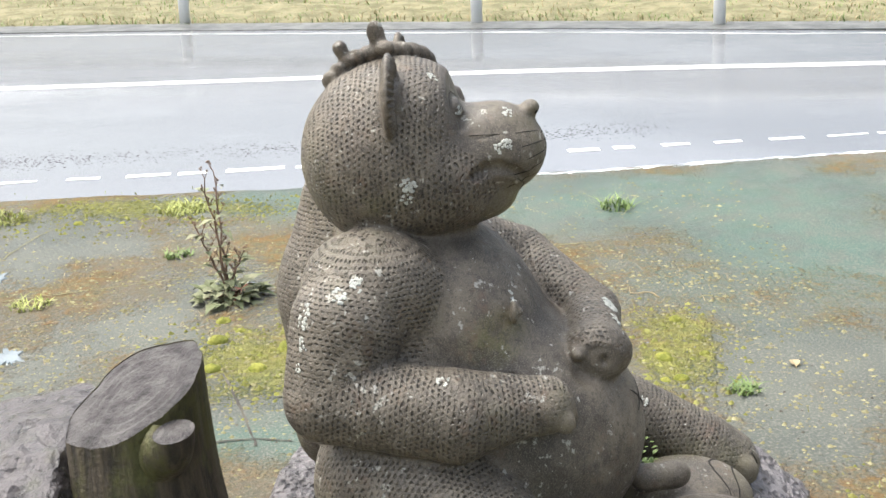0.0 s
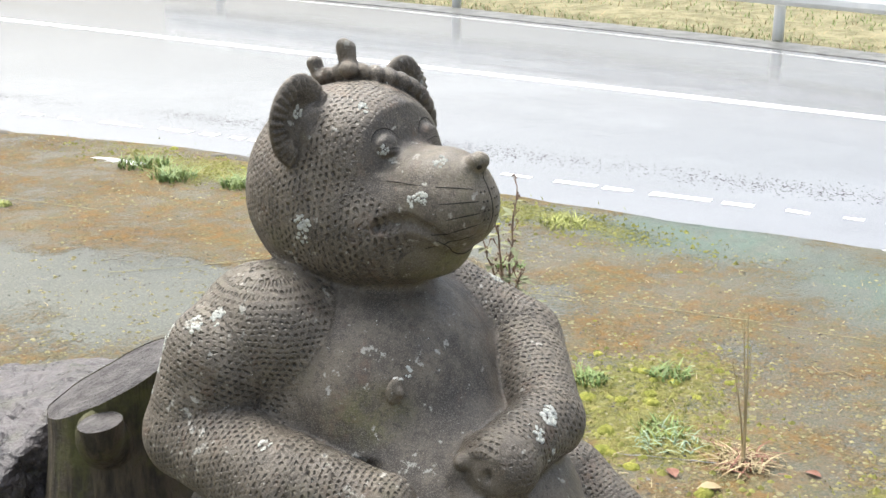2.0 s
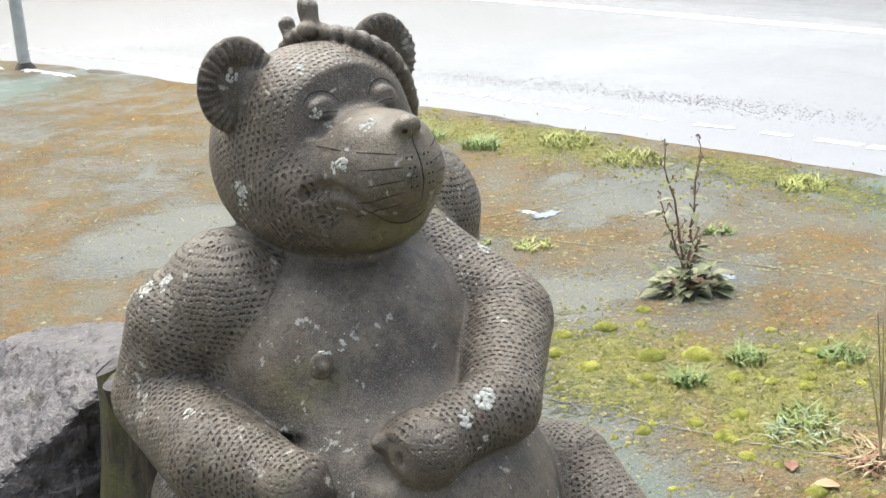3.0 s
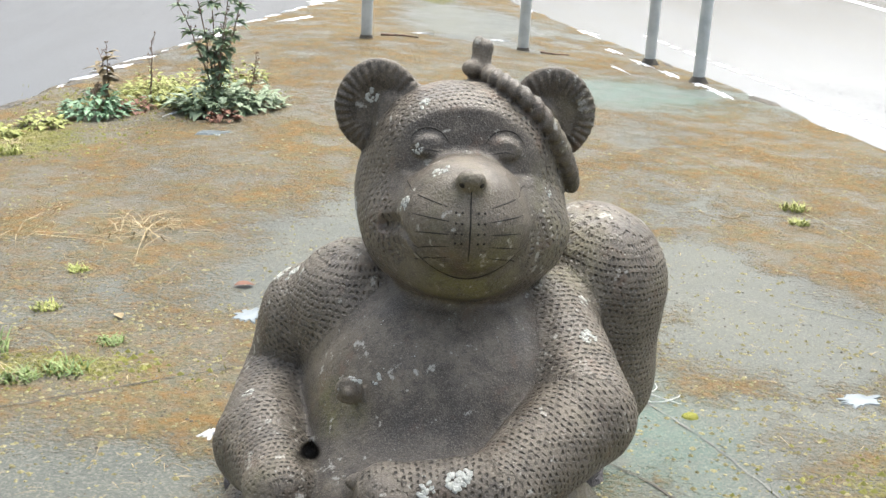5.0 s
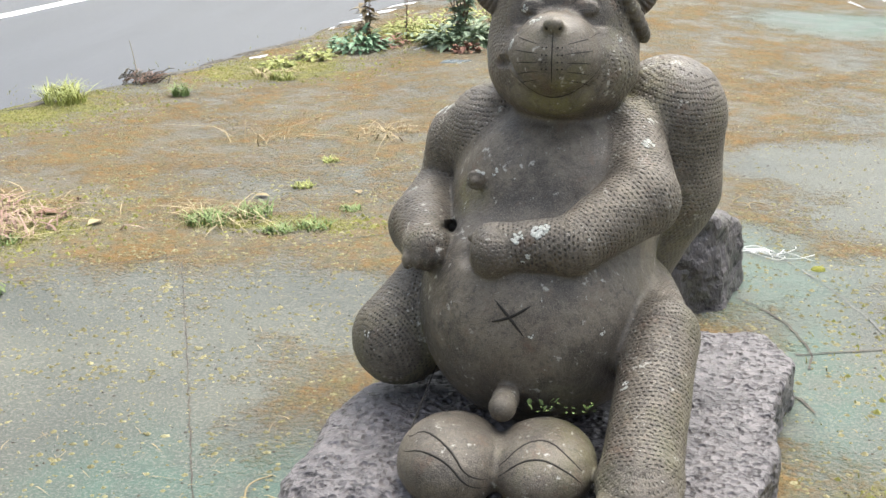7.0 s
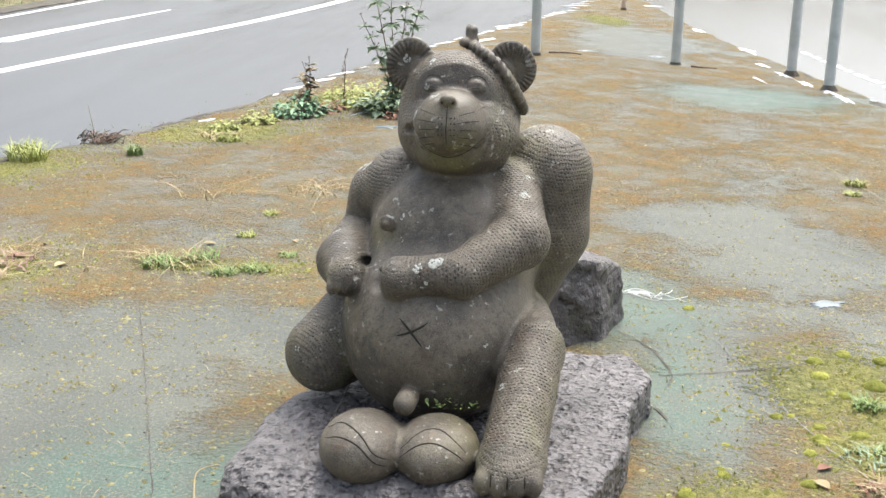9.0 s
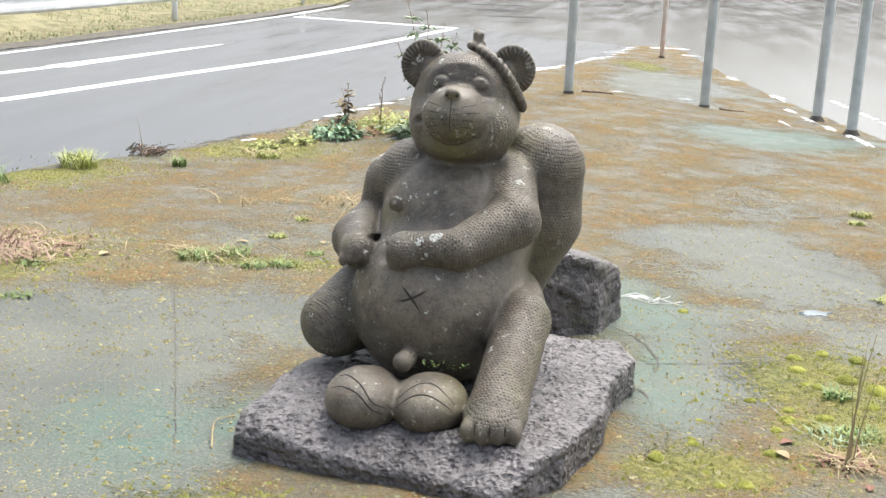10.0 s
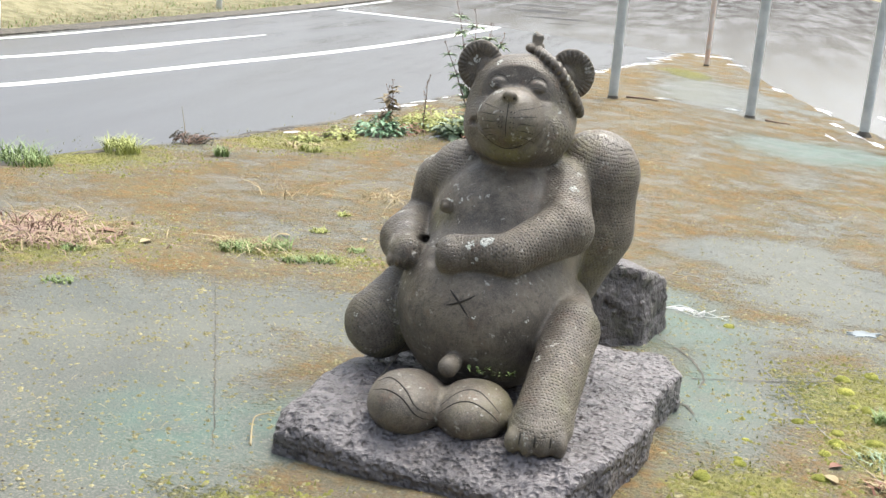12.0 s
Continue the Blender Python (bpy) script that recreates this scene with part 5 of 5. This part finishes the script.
make_tuft(-1.08, 3.22, 60, 0.13, 0.20, BLADE_DRY, "scattered dry straw on brown moss", "dry grass", "dry_grass", 202, 2.4, 0.003, 0.9)
make_tuft(-1.75, 3.05, 14, 0.2, 0.18, BLADE_DRY, "long dry straws lying on brown moss", "dry grass", "dry_grass", 203, 2.4, 0.003, 0.95)
make_tuft(-2.15, 4.7, 60, 0.12, 0.16, BLADE_DRY, "flattened dry grass near the road edge", "dry grass", "dry_grass", 204, 2.0, 0.003, 0.8)
make_tuft(1.38, 0.10, 60, 0.05, 0.10, LEAF_GREY, "pale grey-green lichen-like growth", "herb", "ground_herb", 205, 1.2, 0.004, 0.5)

# the tall dry grass clump beside the statue
clump = empty("dry_grass_clump", 1.38, -0.14, height_at(1.38, -0.14))
for k, (h, lean, turn) in enumerate([(0.43, 0.07, 40), (0.40, 0.05, 60), (0.36, 0.03, 75), (0.30, 0.05, 120), (0.33, 0.06, 20)]):
    a = radians(turn)
    pts = [(0.006 * k - 0.01 + math.cos(a) * lean * (q / 8) ** 1.5, 0.004 * k + math.sin(a) * lean * (q / 8) ** 1.5, h * q / 8) for q in range(9)]
    Soup().add(*tube(pts, np.linspace(0.0032, 0.001, 9), 5)).make("stalk", BLADE_DRY, clump)
root = lambda r: (r.gauss(0, 0.035), r.gauss(0, 0.035), 0.0)
blades(130, root, 0.075, 1.3, 0.0035, 31, 0.75).make("straw", BLADE_DRY, clump)
blades(60, root, 0.07, 1.3, 0.004, 32, 0.7).make("withered_foliage", LEAF_DEAD, clump, False, "dark red-brown dead blades")
tagged(clump, "dry straw-coloured grass clump with a few tall stalks", "dry grass")

# the withered clump by the side road
clump = empty("withered_clump", -2.48, 1.55, 0.0)
root = lambda r: (r.gauss(0, 0.19), r.gauss(0, 0.15), 0.0)
blades(420, root, 0.10, 1.9, 0.004, 33, 0.7).make("straw", BLADE_DRY, clump)
blades(420, root, 0.10, 1.7, 0.006, 34, 0.7).make("withered_foliage", LEAF_PINK, clump, False, "pinkish brown withered blades")
twigs = Soup()
rng = random.Random(35)
for _ in range(40):
    a, l = rng.uniform(0, 2 * math.pi), rng.uniform(0.06, 0.14)
    p = Vector((rng.gauss(0, 0.07), rng.gauss(0, 0.07), 0))
    q = p + Vector((math.cos(a) * l * 0.6, math.sin(a) * l * 0.6, l * rng.uniform(0.4, 0.9)))
    twigs.add(*tube([tuple(p), tuple((p + q) / 2 + Vector((0, 0, 0.02))), tuple(q)], [0.003, 0.0025, 0.001], 5))
tagged(twigs.make("twig_tangle", STEM, clump), kind="stuff")
tagged(clump, "withered pinkish-brown weed clump on brown moss", "withered weed")


# dark twigs washed up against the kerb of the side road
heap = empty("twig_heap", -2.92, 4.42, height_at(-2.92, 4.42))
rng = random.Random(38)
for kind, number in ((STEM, 34), (KERB_DIRT, 40)):
    pile = Soup()
    for _ in range(number):
        a, l = rng.gauss(0.9, 0.7), rng.uniform(0.04, 0.12)
        p = Vector((rng.gauss(0, 0.07), rng.gauss(0, 0.05), rng.uniform(0.0, 0.04)))
        q = p + Vector((math.cos(a) * l, math.sin(a) * l, rng.uniform(-0.01, 0.05)))
        pile.add(*tube([tuple(p), tuple((p + q) / 2 + Vector((0, 0, 0.015))), tuple(q)], [0.005, 0.004, 0.0015], 5))
    tagged(pile.make("twig_tangle", kind, heap), kind="stuff")
Soup().add(*tube([(-0.02, 0, 0), (-0.03, 0.0, 0.12), (-0.06, 0.01, 0.26)], [0.003, 0.0025, 0.0012], 5)).make("stalk", BLADE_DRY, heap, False, "thin pale upright stalk")
tagged(heap, "heap of dark twigs and litter at the kerb", "twig heap")


# little green sprouts in the statue's lap
sprout = Soup()
rng = random.Random(36)
for _ in range(26):
    x, y = rng.uniform(0.02, 0.17), rng.uniform(-0.36, -0.30)
    a = rng.uniform(0, 6.28)
    leaf_soup(sprout, (x, y, 0.262 + 0.05 * abs(x - 0.06)), (math.cos(a) * 0.6, math.sin(a) * 0.6 - 0.4, 0.8), 0.022, 0.006, 0.3, 0.3)
tagged(sprout.make("sprout", BLADE), "tiny green sprouts growing in the lap of the statue", "sprout", kind="stuff")


# ---- moss cushions ----
def make_cushion(x, y, r, material=MOSS, seed=0):
    n, m = 14, 6
    v, f = [], []
    for j in range(m + 1):
        e = j / m * math.pi / 2
        for i in range(n):
            a = 2 * math.pi * i / n
            w = 1 + 0.22 * noise.noise((math.cos(a) * 1.7 + seed, math.sin(a) * 1.7, e)) + 0.10 * noise.noise((math.cos(a) * 6 + seed, math.sin(a) * 6, e * 5))
            v.append((r * w * math.cos(e) * math.cos(a), r * w * math.cos(e) * math.sin(a) * 0.9, r * 0.62 * w * math.sin(e) - 0.004))
    f = [(j * n + i, j * n + (i + 1) % n, (j + 1) * n + (i + 1) % n, (j + 1) * n + i) for j in range(m) for i in range(n)]
    ob = mesh_object("moss_cushion", v, f, material, None, True)
    ob.matrix_basis = pose(x, y, height_at(x, y), 0, 0, (seed * 77) % 360)
    return tagged(ob, "small round yellow-green moss cushion on the paving", "moss", "moss cushions")


rng = random.Random(50)
CUSHIONS = [(1.81, 0.27, 0.024), (1.62, 0.26, 0.03), (1.22, 0.23, 0.032), (1.99, 0.19, 0.02), (1.83, 0.42, 0.02), (1.14, -0.12, 0.03), (1.30, 0.95, 0.035), (1.42, 1.05, 0.03), (1.55, 0.98, 0.04), (1.36, 0.62, 0.03), (1.48, 0.72, 0.045), (1.58, 0.62, 0.05), (1.30, 0.80, 0.035), (1.75, 1.0, 0.03), (1.10, 0.40, 0.025)]
for k in range(70):
    cx, cy, rx, ry = YELLOW[rng.choice((0, 0, 1, 1, 2, 2, 5, 10, 9, 3, 4))]
    CUSHIONS.append((cx + rng.gauss(0, rx * 0.55), cy + rng.gauss(0, ry * 0.55), rng.uniform(0.010, 0.032)))
for k, (x, y, r) in enumerate(CUSHIONS):
    if not (-0.58 < x < 0.72 and -0.82 < y < 0.65):
        make_cushion(x, y, r, MOSS, k * 1.37)


# ---- crumbs of moss and grit all over the paving ----
def scatter(name, count, spots, area, sizes, material, label, category, seed, flatness=0.55, thin=0.0):
    rng, soup = random.Random(seed), Soup()
    box = np.array([(1, 0, 0), (0.3, 0.95, 0), (-0.81, 0.58, 0), (-0.8, -0.6, 0), (0.31, -0.95, 0), (0.1, 0.1, 1)])
    faces = [(0, 1, 5), (1, 2, 5), (2, 3, 5), (3, 4, 5), (4, 0, 5)]
    done = 0
    while done < count:
        x, y = rng.uniform(area[0], area[1]), rng.uniform(area[2], area[3])
        if not along(LEFT, y) + 0.05 < x < along(RIGHT, y) - 0.05 or (-0.52 < x < 0.64 and -0.7 < y < 0.6):
            continue
        here = float(patches(spots, np.array([x]), np.array([y]))[0]) if spots else 0.6 + 0.8 * noise.noise((x * 1.3, y * 1.3, seed))
        if rng.random() > here + thin:
            continue
        done += 1
        s, a = rng.uniform(*sizes) * rng.uniform(0.5, 1.1), rng.uniform(0, 6.28)
        m = box * (s * rng.uniform(0.7, 1.3), s, s * flatness * rng.uniform(0.6, 1.4))
        c, d = math.cos(a), math.sin(a)
        z = height_at(x, y)
        soup.add([(x + p[0] * c - p[1] * d, y + p[0] * d + p[1] * c, z + p[2]) for p in m], faces)
    return tagged(soup.make(name, material), label, category, kind="stuff")


scatter("moss_crumbs", 8500, None, (-2.2, 2.6, -1.2, 2.4), (0.004, 0.012), MOSS_PALE, "pale ochre crumbs of moss on the near paving", "moss", 7)
scatter("moss_crumbs", 9000, None, (-3.5, 3.6, -1.2, 5.5), (0.004, 0.012), MOSS_PALE, "pale ochre crumbs of moss all over the paving", "moss", 1)
scatter("moss_crumbs", 7000, YELLOW, (-3.5, 3.6, -1.2, 6.5), (0.005, 0.014), CRUMB, "yellow-green crumbs of moss in patches", "moss", 2, 0.8)
scatter("grit", 5000, None, (-3.0, 3.4, -1.2, 4.5), (0.003, 0.007), KERB_DIRT, "dark grit strewn over the paving", "grit", 3)
scatter("grit", 1500, None, (-3.0, 3.4, -1.2, 4.5), (0.003, 0.007), CONCRETE, "pale grit strewn over the paving", "grit", 4)


def fuzz_root(r):
    cx, cy, rx, ry = YELLOW[r.randrange(len(YELLOW))]
    x, y = cx + r.gauss(0, rx * 0.55), cy + r.gauss(0, ry * 0.55)
    return x, y, height_at(x, y)


def straw_root(r):
    while True:
        x, y = r.uniform(-3.2, 3.4), r.uniform(-1.0, 6.0)
        if along(LEFT, y) + 0.05 < x < along(RIGHT, y) - 0.05 and not (-0.55 < x < 0.7 and -0.8 < y < 0.65) and r.random() < 0.25 + noise.noise((x * 0.9, y * 0.9, 21)):
            return x, y, height_at(x, y) + 0.006


tagged(blades(2600, straw_root, 0.016, 3.0, 0.0016, 61, 0.9).make("straw_litter", BLADE_DRY), "short dry straws strewn over the moss", "straw", kind="stuff")
tagged(blades(4200, fuzz_root, 0.022, 0.9, 0.0022, 60, 0.2).make("moss_fuzz", CRUMB), "short yellow-green growth in the moss patches", "moss", kind="stuff")


# ---- leaves, twigs, flakes, snow ----
def make_leaf(x, y, turn, size, material=LEAF_DEAD, label="curled dead leaf lying on the paving"):
    s = Soup()
    leaf_soup(s, (-size / 2, 0, 0.006), (1, 0, 0.12), size, size * 0.3, 0.15, 0.35)
    ob = s.make("dead_leaf", material)
    ob.matrix_basis = pose(x, y, height_at(x, y), 0, 0, turn)
    return tagged(ob, label, "leaf", "fallen leaves")


for x, y, turn, size, m in [(-2.2, 1.70, 20, 0.11, LEAF_DEAD), (-1.95, 1.62, 70, 0.08, BLADE_DRY), (-1.40, 2.10, 10, 0.07, BLADE_DRY), (1.2, 0.0, 40, 0.06, LEAF_DEAD), (1.42, -0.32, 80, 0.05, LEAF_DEAD), (1.17, -0.12, 130, 0.07, BLADE_DRY), (-0.60, 2.55, 15, 0.08, LEAF_DEAD), (1.25, -0.95, 0, 0.06, BLADE_DRY), (-1.0, 2.2, 120, 0.06, BLADE_DRY), (2.1, 0.98, 200, 0.09, LEAF_DEAD)]:
    make_leaf(x, y, turn, size, m)


def make_twig(points, radius, material, label, lift=0.004):
    p = curve_points(points, 0.012)
    pts = [(q[0], q[1], height_at(q[0], q[1]) + lift + (q[2] if len(q) > 2 else 0)) for q in p]
    return tagged(Soup().add(*tube(pts, np.linspace(radius, radius * 0.5, len(pts)), 6)).make("twig", material, None, True), label, "twig", "fallen twigs")


make_twig([(-0.60, -0.56, 0), (-0.64, -0.44, 0.03), (-0.66, -0.34, 0.01), (-0.62, -0.28, 0)], 0.0035, BLADE_DRY, "pale curved stalk lying beside the slab")
make_twig([(-0.14, 9.0, 0), (0.06, 9.05, 0), (0.18, 8.97, 0)], 0.012, STEM, "dark stick lying beside a pipe post", 0.01)
make_twig([(1.25, 9.05, 0), (1.35, 9.03, 0), (1.5, 9.08, 0)], 0.010, STEM, "dark stick lying beside a pipe post", 0.01)
for k in range(7):
    r = random.Random(70 + k)
    a = r.uniform(0, 6.28)
    c = [(0.68 + 0.05 * math.cos(a + q * 1.3) + 0.045 * q * math.cos(k), 1.66 + 0.05 * math.sin(a + q * 1.3) + 0.02 * q * math.sin(k), 0.012 * (q % 2)) for q in range(5)]
    make_twig(c, 0.0022, LINE_PAINT, "thin white strand curled on the paving")
for k, (x, y) in enumerate([(0.66, 2.2), (0.72, 2.28), (0.60, 2.32), (1.70, 3.9), (-0.02, 2.95), (0.1, 3.05), (1.3, 5.0), (-1.55, 3.5), (-2.0, 3.4), (1.9, -0.6), (2.2, -0.2)]):
    r = random.Random(80 + k)
    a = r.uniform(0, 6.28)
    make_twig([(x, y, 0), (x + 0.06 * math.cos(a), y + 0.06 * math.sin(a), 0.008), (x + 0.11 * math.cos(a + 0.7), y + 0.11 * math.sin(a + 0.7), 0), (x + 0.15 * math.cos(a + 0.2), y + 0.15 * math.sin(a + 0.2), 0)], 0.0028, BLADE_DRY, "thin pale twig lying on the moss")


def make_blob(name, x, y, rx, ry, h, turn, material, label, category, group="", seed=0.0, flat=False):
    n, m = 40, 5
    v = []
    for j in range(m + 1):
        q = 1 - j / m
        for i in range(n):
            a = 2 * math.pi * i / n
            w = 1 + 0.6 * noise.fractal((math.cos(a) * 2.4 + seed, math.sin(a) * 2.4, seed), 0.6, 2, 4)
            bump = 1 + 0.5 * noise.noise((math.cos(a) * 3 * q + seed, math.sin(a) * 3 * q, 4))
            v.append((rx * w * q * math.cos(a), ry * w * q * math.sin(a), -0.006 + (h if flat else h * bump * (1 - q * q) ** 0.5) * (1 if j else 0)))
    f = [(j * n + i, j * n + (i + 1) % n, (j + 1) * n + (i + 1) % n, (j + 1) * n + i) for j in range(m) for i in range(n)]
    ob = mesh_object(name, v, f, material, None, not flat)
    on_paving = along(LEFT, y) < x < along(RIGHT, y)
    ob.matrix_basis = pose(x, y, height_at(x, y) if on_paving else -0.05, 0, 0, turn)
    return tagged(ob, label, category, group)


rng = random.Random(90)
SNOW_AT = [(-0.56, 1.32, 0.045, 0.035), (-0.50, 1.22, 0.02, 0.015), (0.15, -0.82, 0.035, 0.02), (2.28, 2.14, 0.06, 0.02), (0.66, 1.70, 0.05, 0.03), (-2.55, 1.45, 0.05, 0.04), (-2.6, 1.55, 0.06, 0.04), (-2.85, 4.85, 0.18, 0.05), (-2.45, 5.35, 0.10, 0.04), (-1.35, 5.62, 0.09, 0.03),
           (2.95, 4.15, 0.18, 0.05), (2.48, 7.6, 0.22, 0.05), (2.40, 8.0, 0.22, 0.06), (2.26, 8.45, 0.25, 0.06), (2.13, 9.0, 0.24, 0.05), (2.0, 9.7, 0.22, 0.05), (0.9, 9.6, 0.10, 0.03), (0.2, 9.4, 0.10, 0.03), (-0.9, 10.3, 0.25, 0.09), (-1.5, 9.2, 0.22, 0.08), (-0.75, 12.2, 0.25, 0.09), (-0.4, 14.0, 0.2, 0.08), (0.6, 17.5, 0.3, 0.1), (1.0, 16.4, 0.2, 0.08), (1.55, 13.0, 0.25, 0.08), (1.95, 11.0, 0.25, 0.07), (1.85, 8.5, 0.25, 0.03)]
for y in np.arange(-2.6, 0.2, 0.22):
    SNOW_AT.append((along(RIGHT, y) - 0.01, y, rng.uniform(0.10, 0.17), rng.uniform(0.018, 0.04)))
for y in np.arange(4.6, 8.6, 0.35):
    if rng.random() < 0.75:
        SNOW_AT.append((along(RIGHT, y) + 0.02, y, rng.uniform(0.08, 0.2), rng.uniform(0.02, 0.05)))
for y in np.arange(6.6, 17.4, 0.4):
    SNOW_AT.append((along(LEFT, y) + 0.03, y, rng.uniform(0.08, 0.2), rng.uniform(0.02, 0.06)))


def make_snow(x, y, a, b, turn, seed):
    """Leftover snow: a broken row of low lumps."""
    n, m, v = 44, 4, []
    for j in range(m + 1):
        q = 1 - j / (m + 0.3)
        for i in range(n):
            t = 2 * math.pi * i / n
            w = max(0.22, 0.72 + 1.1 * noise.fractal((math.cos(t) * 2.2 + seed * 1.7, math.sin(t) * 2.2, seed), 0.45, 2, 4))
            lump = 1 + 0.9 * noise.noise((math.cos(t) * 3 * q + seed, math.sin(t) * 3 * q, 2))
            v.append((a * w * q * math.cos(t), b * w * q * math.sin(t), -0.006 + (0.012 + 0.10 * min(b, 0.05) * lump) * (j / m) ** 0.5))
    f = [(j * n + i, j * n + (i + 1) % n, (j + 1) * n + (i + 1) % n, (j + 1) * n + i) for j in range(m) for i in range(n)] + [tuple(m * n + i for i in range(n))]
    soup = Soup().add(v, f)
    ob = soup.make("snow_patch", SNOW)
    on_paving = along(LEFT, y) < x < along(RIGHT, y)
    ob.matrix_basis = pose(x, y, height_at(x, y) if on_paving else -0.02, 0, 0, turn)
    return tagged(ob, "small leftover patch of grainy snow", "snow", "snow patches")


for k, (x, y, a, b) in enumerate(SNOW_AT):
    make_snow(x, y, a, b, 100 if x > 1.2 else (62 if x < -0.3 else 15), k)
for k, (x, y, a, b, t) in enumerate([(1.46, 1.69, 0.09, 0.05, 20), (-0.43, 1.95, 0.07, 0.06, 40), (-0.55, 2.25, 0.08, 0.06, 80), (2.16, 1.0, 0.07, 0.04, 10), (2.30, 2.05, 0.09, 0.04, 0), (-1.05, 5.1, 0.1, 0.06, 0)]):
    make_blob("slate_flake", x, y, a, b, 0.010, t, WATER_GREY, "thin wet grey flake of coating on the paving", "flake", "loose flakes", 30 + k * 1.9, True)

# litter of silt and leaves along the kerbs of the island
rng = random.Random(95)
for k in range(46):
    side, y = rng.choice((LEFT, RIGHT, LEFT)), rng.uniform(2.4, 9.5)
    x = along(side, y) + (0.03 if side is LEFT else -0.02) + rng.uniform(-0.05, 0.05)
    make_blob("silt_ridge", x, y, rng.uniform(0.08, 0.22), rng.uniform(0.025, 0.06), 0.014, 100 if side is RIGHT else 62, KERB_DIRT, "dark ridge of silt and litter along the road edge", "silt", "silt ridges", 60 + k * 1.3)

# flat dark rough patches on the far wet road, and grit swept to its edge
for k, (x, y, a, b, t) in enumerate([(-2.9, 25.9, 0.9, 0.4, 10), (-3.6, 28.6, 0.9, 0.7, 60), (-4.1, 31.5, 1.1, 0.5, 20), (-5.9, 26.6, 1.0, 0.14, 0), (-2.6, 23.8, 0.5, 0.15, 25), (2.6, 29.0, 0.9, 0.2, 0)]):
    ob = make_blob("road_patch", x, y, a, b, 0.008, t, DARK_ROUGH, "flat dark rough patch on the far wet road", "road patch", "road patches", 80 + k * 2.3, True)
    ob.location.z = -0.0225
rng, soup = random.Random(97), Soup()
line = curve_points([(4.95, -1.0), (4.72, 1.2), (4.5, 3.0), (4.25, 4.6), (3.95, 6.4), (3.5, 8.6)], 0.02)
for _ in range(9000):
    q = line[rng.randrange(len(line))]
    if noise.noise((q[1] * 0.8, 3.0, 1.0)) < rng.uniform(-0.5, 0.5):
        continue
    x, y, s = q[0] + rng.gauss(0, 0.10), q[1] + rng.uniform(-0.1, 0.1), rng.uniform(0.002, 0.006)
    ring = [(x + s * rng.uniform(0.6, 1.2) * math.cos(a), y + 2 * s * rng.uniform(0.6, 1.2) * math.sin(a), -0.0225) for a in (0, 1.26, 2.51, 3.77, 5.03)]
    soup.add(ring + [(x, y, -0.0215 + s * 0.35)], [(0, 1, 5), (1, 2, 5), (2, 3, 5), (3, 4, 5), (4, 0, 5)])
tagged(soup.make("road_grit", DARK_ROUGH), "dark grit swept into a streak along the road", "grit", kind="stuff")
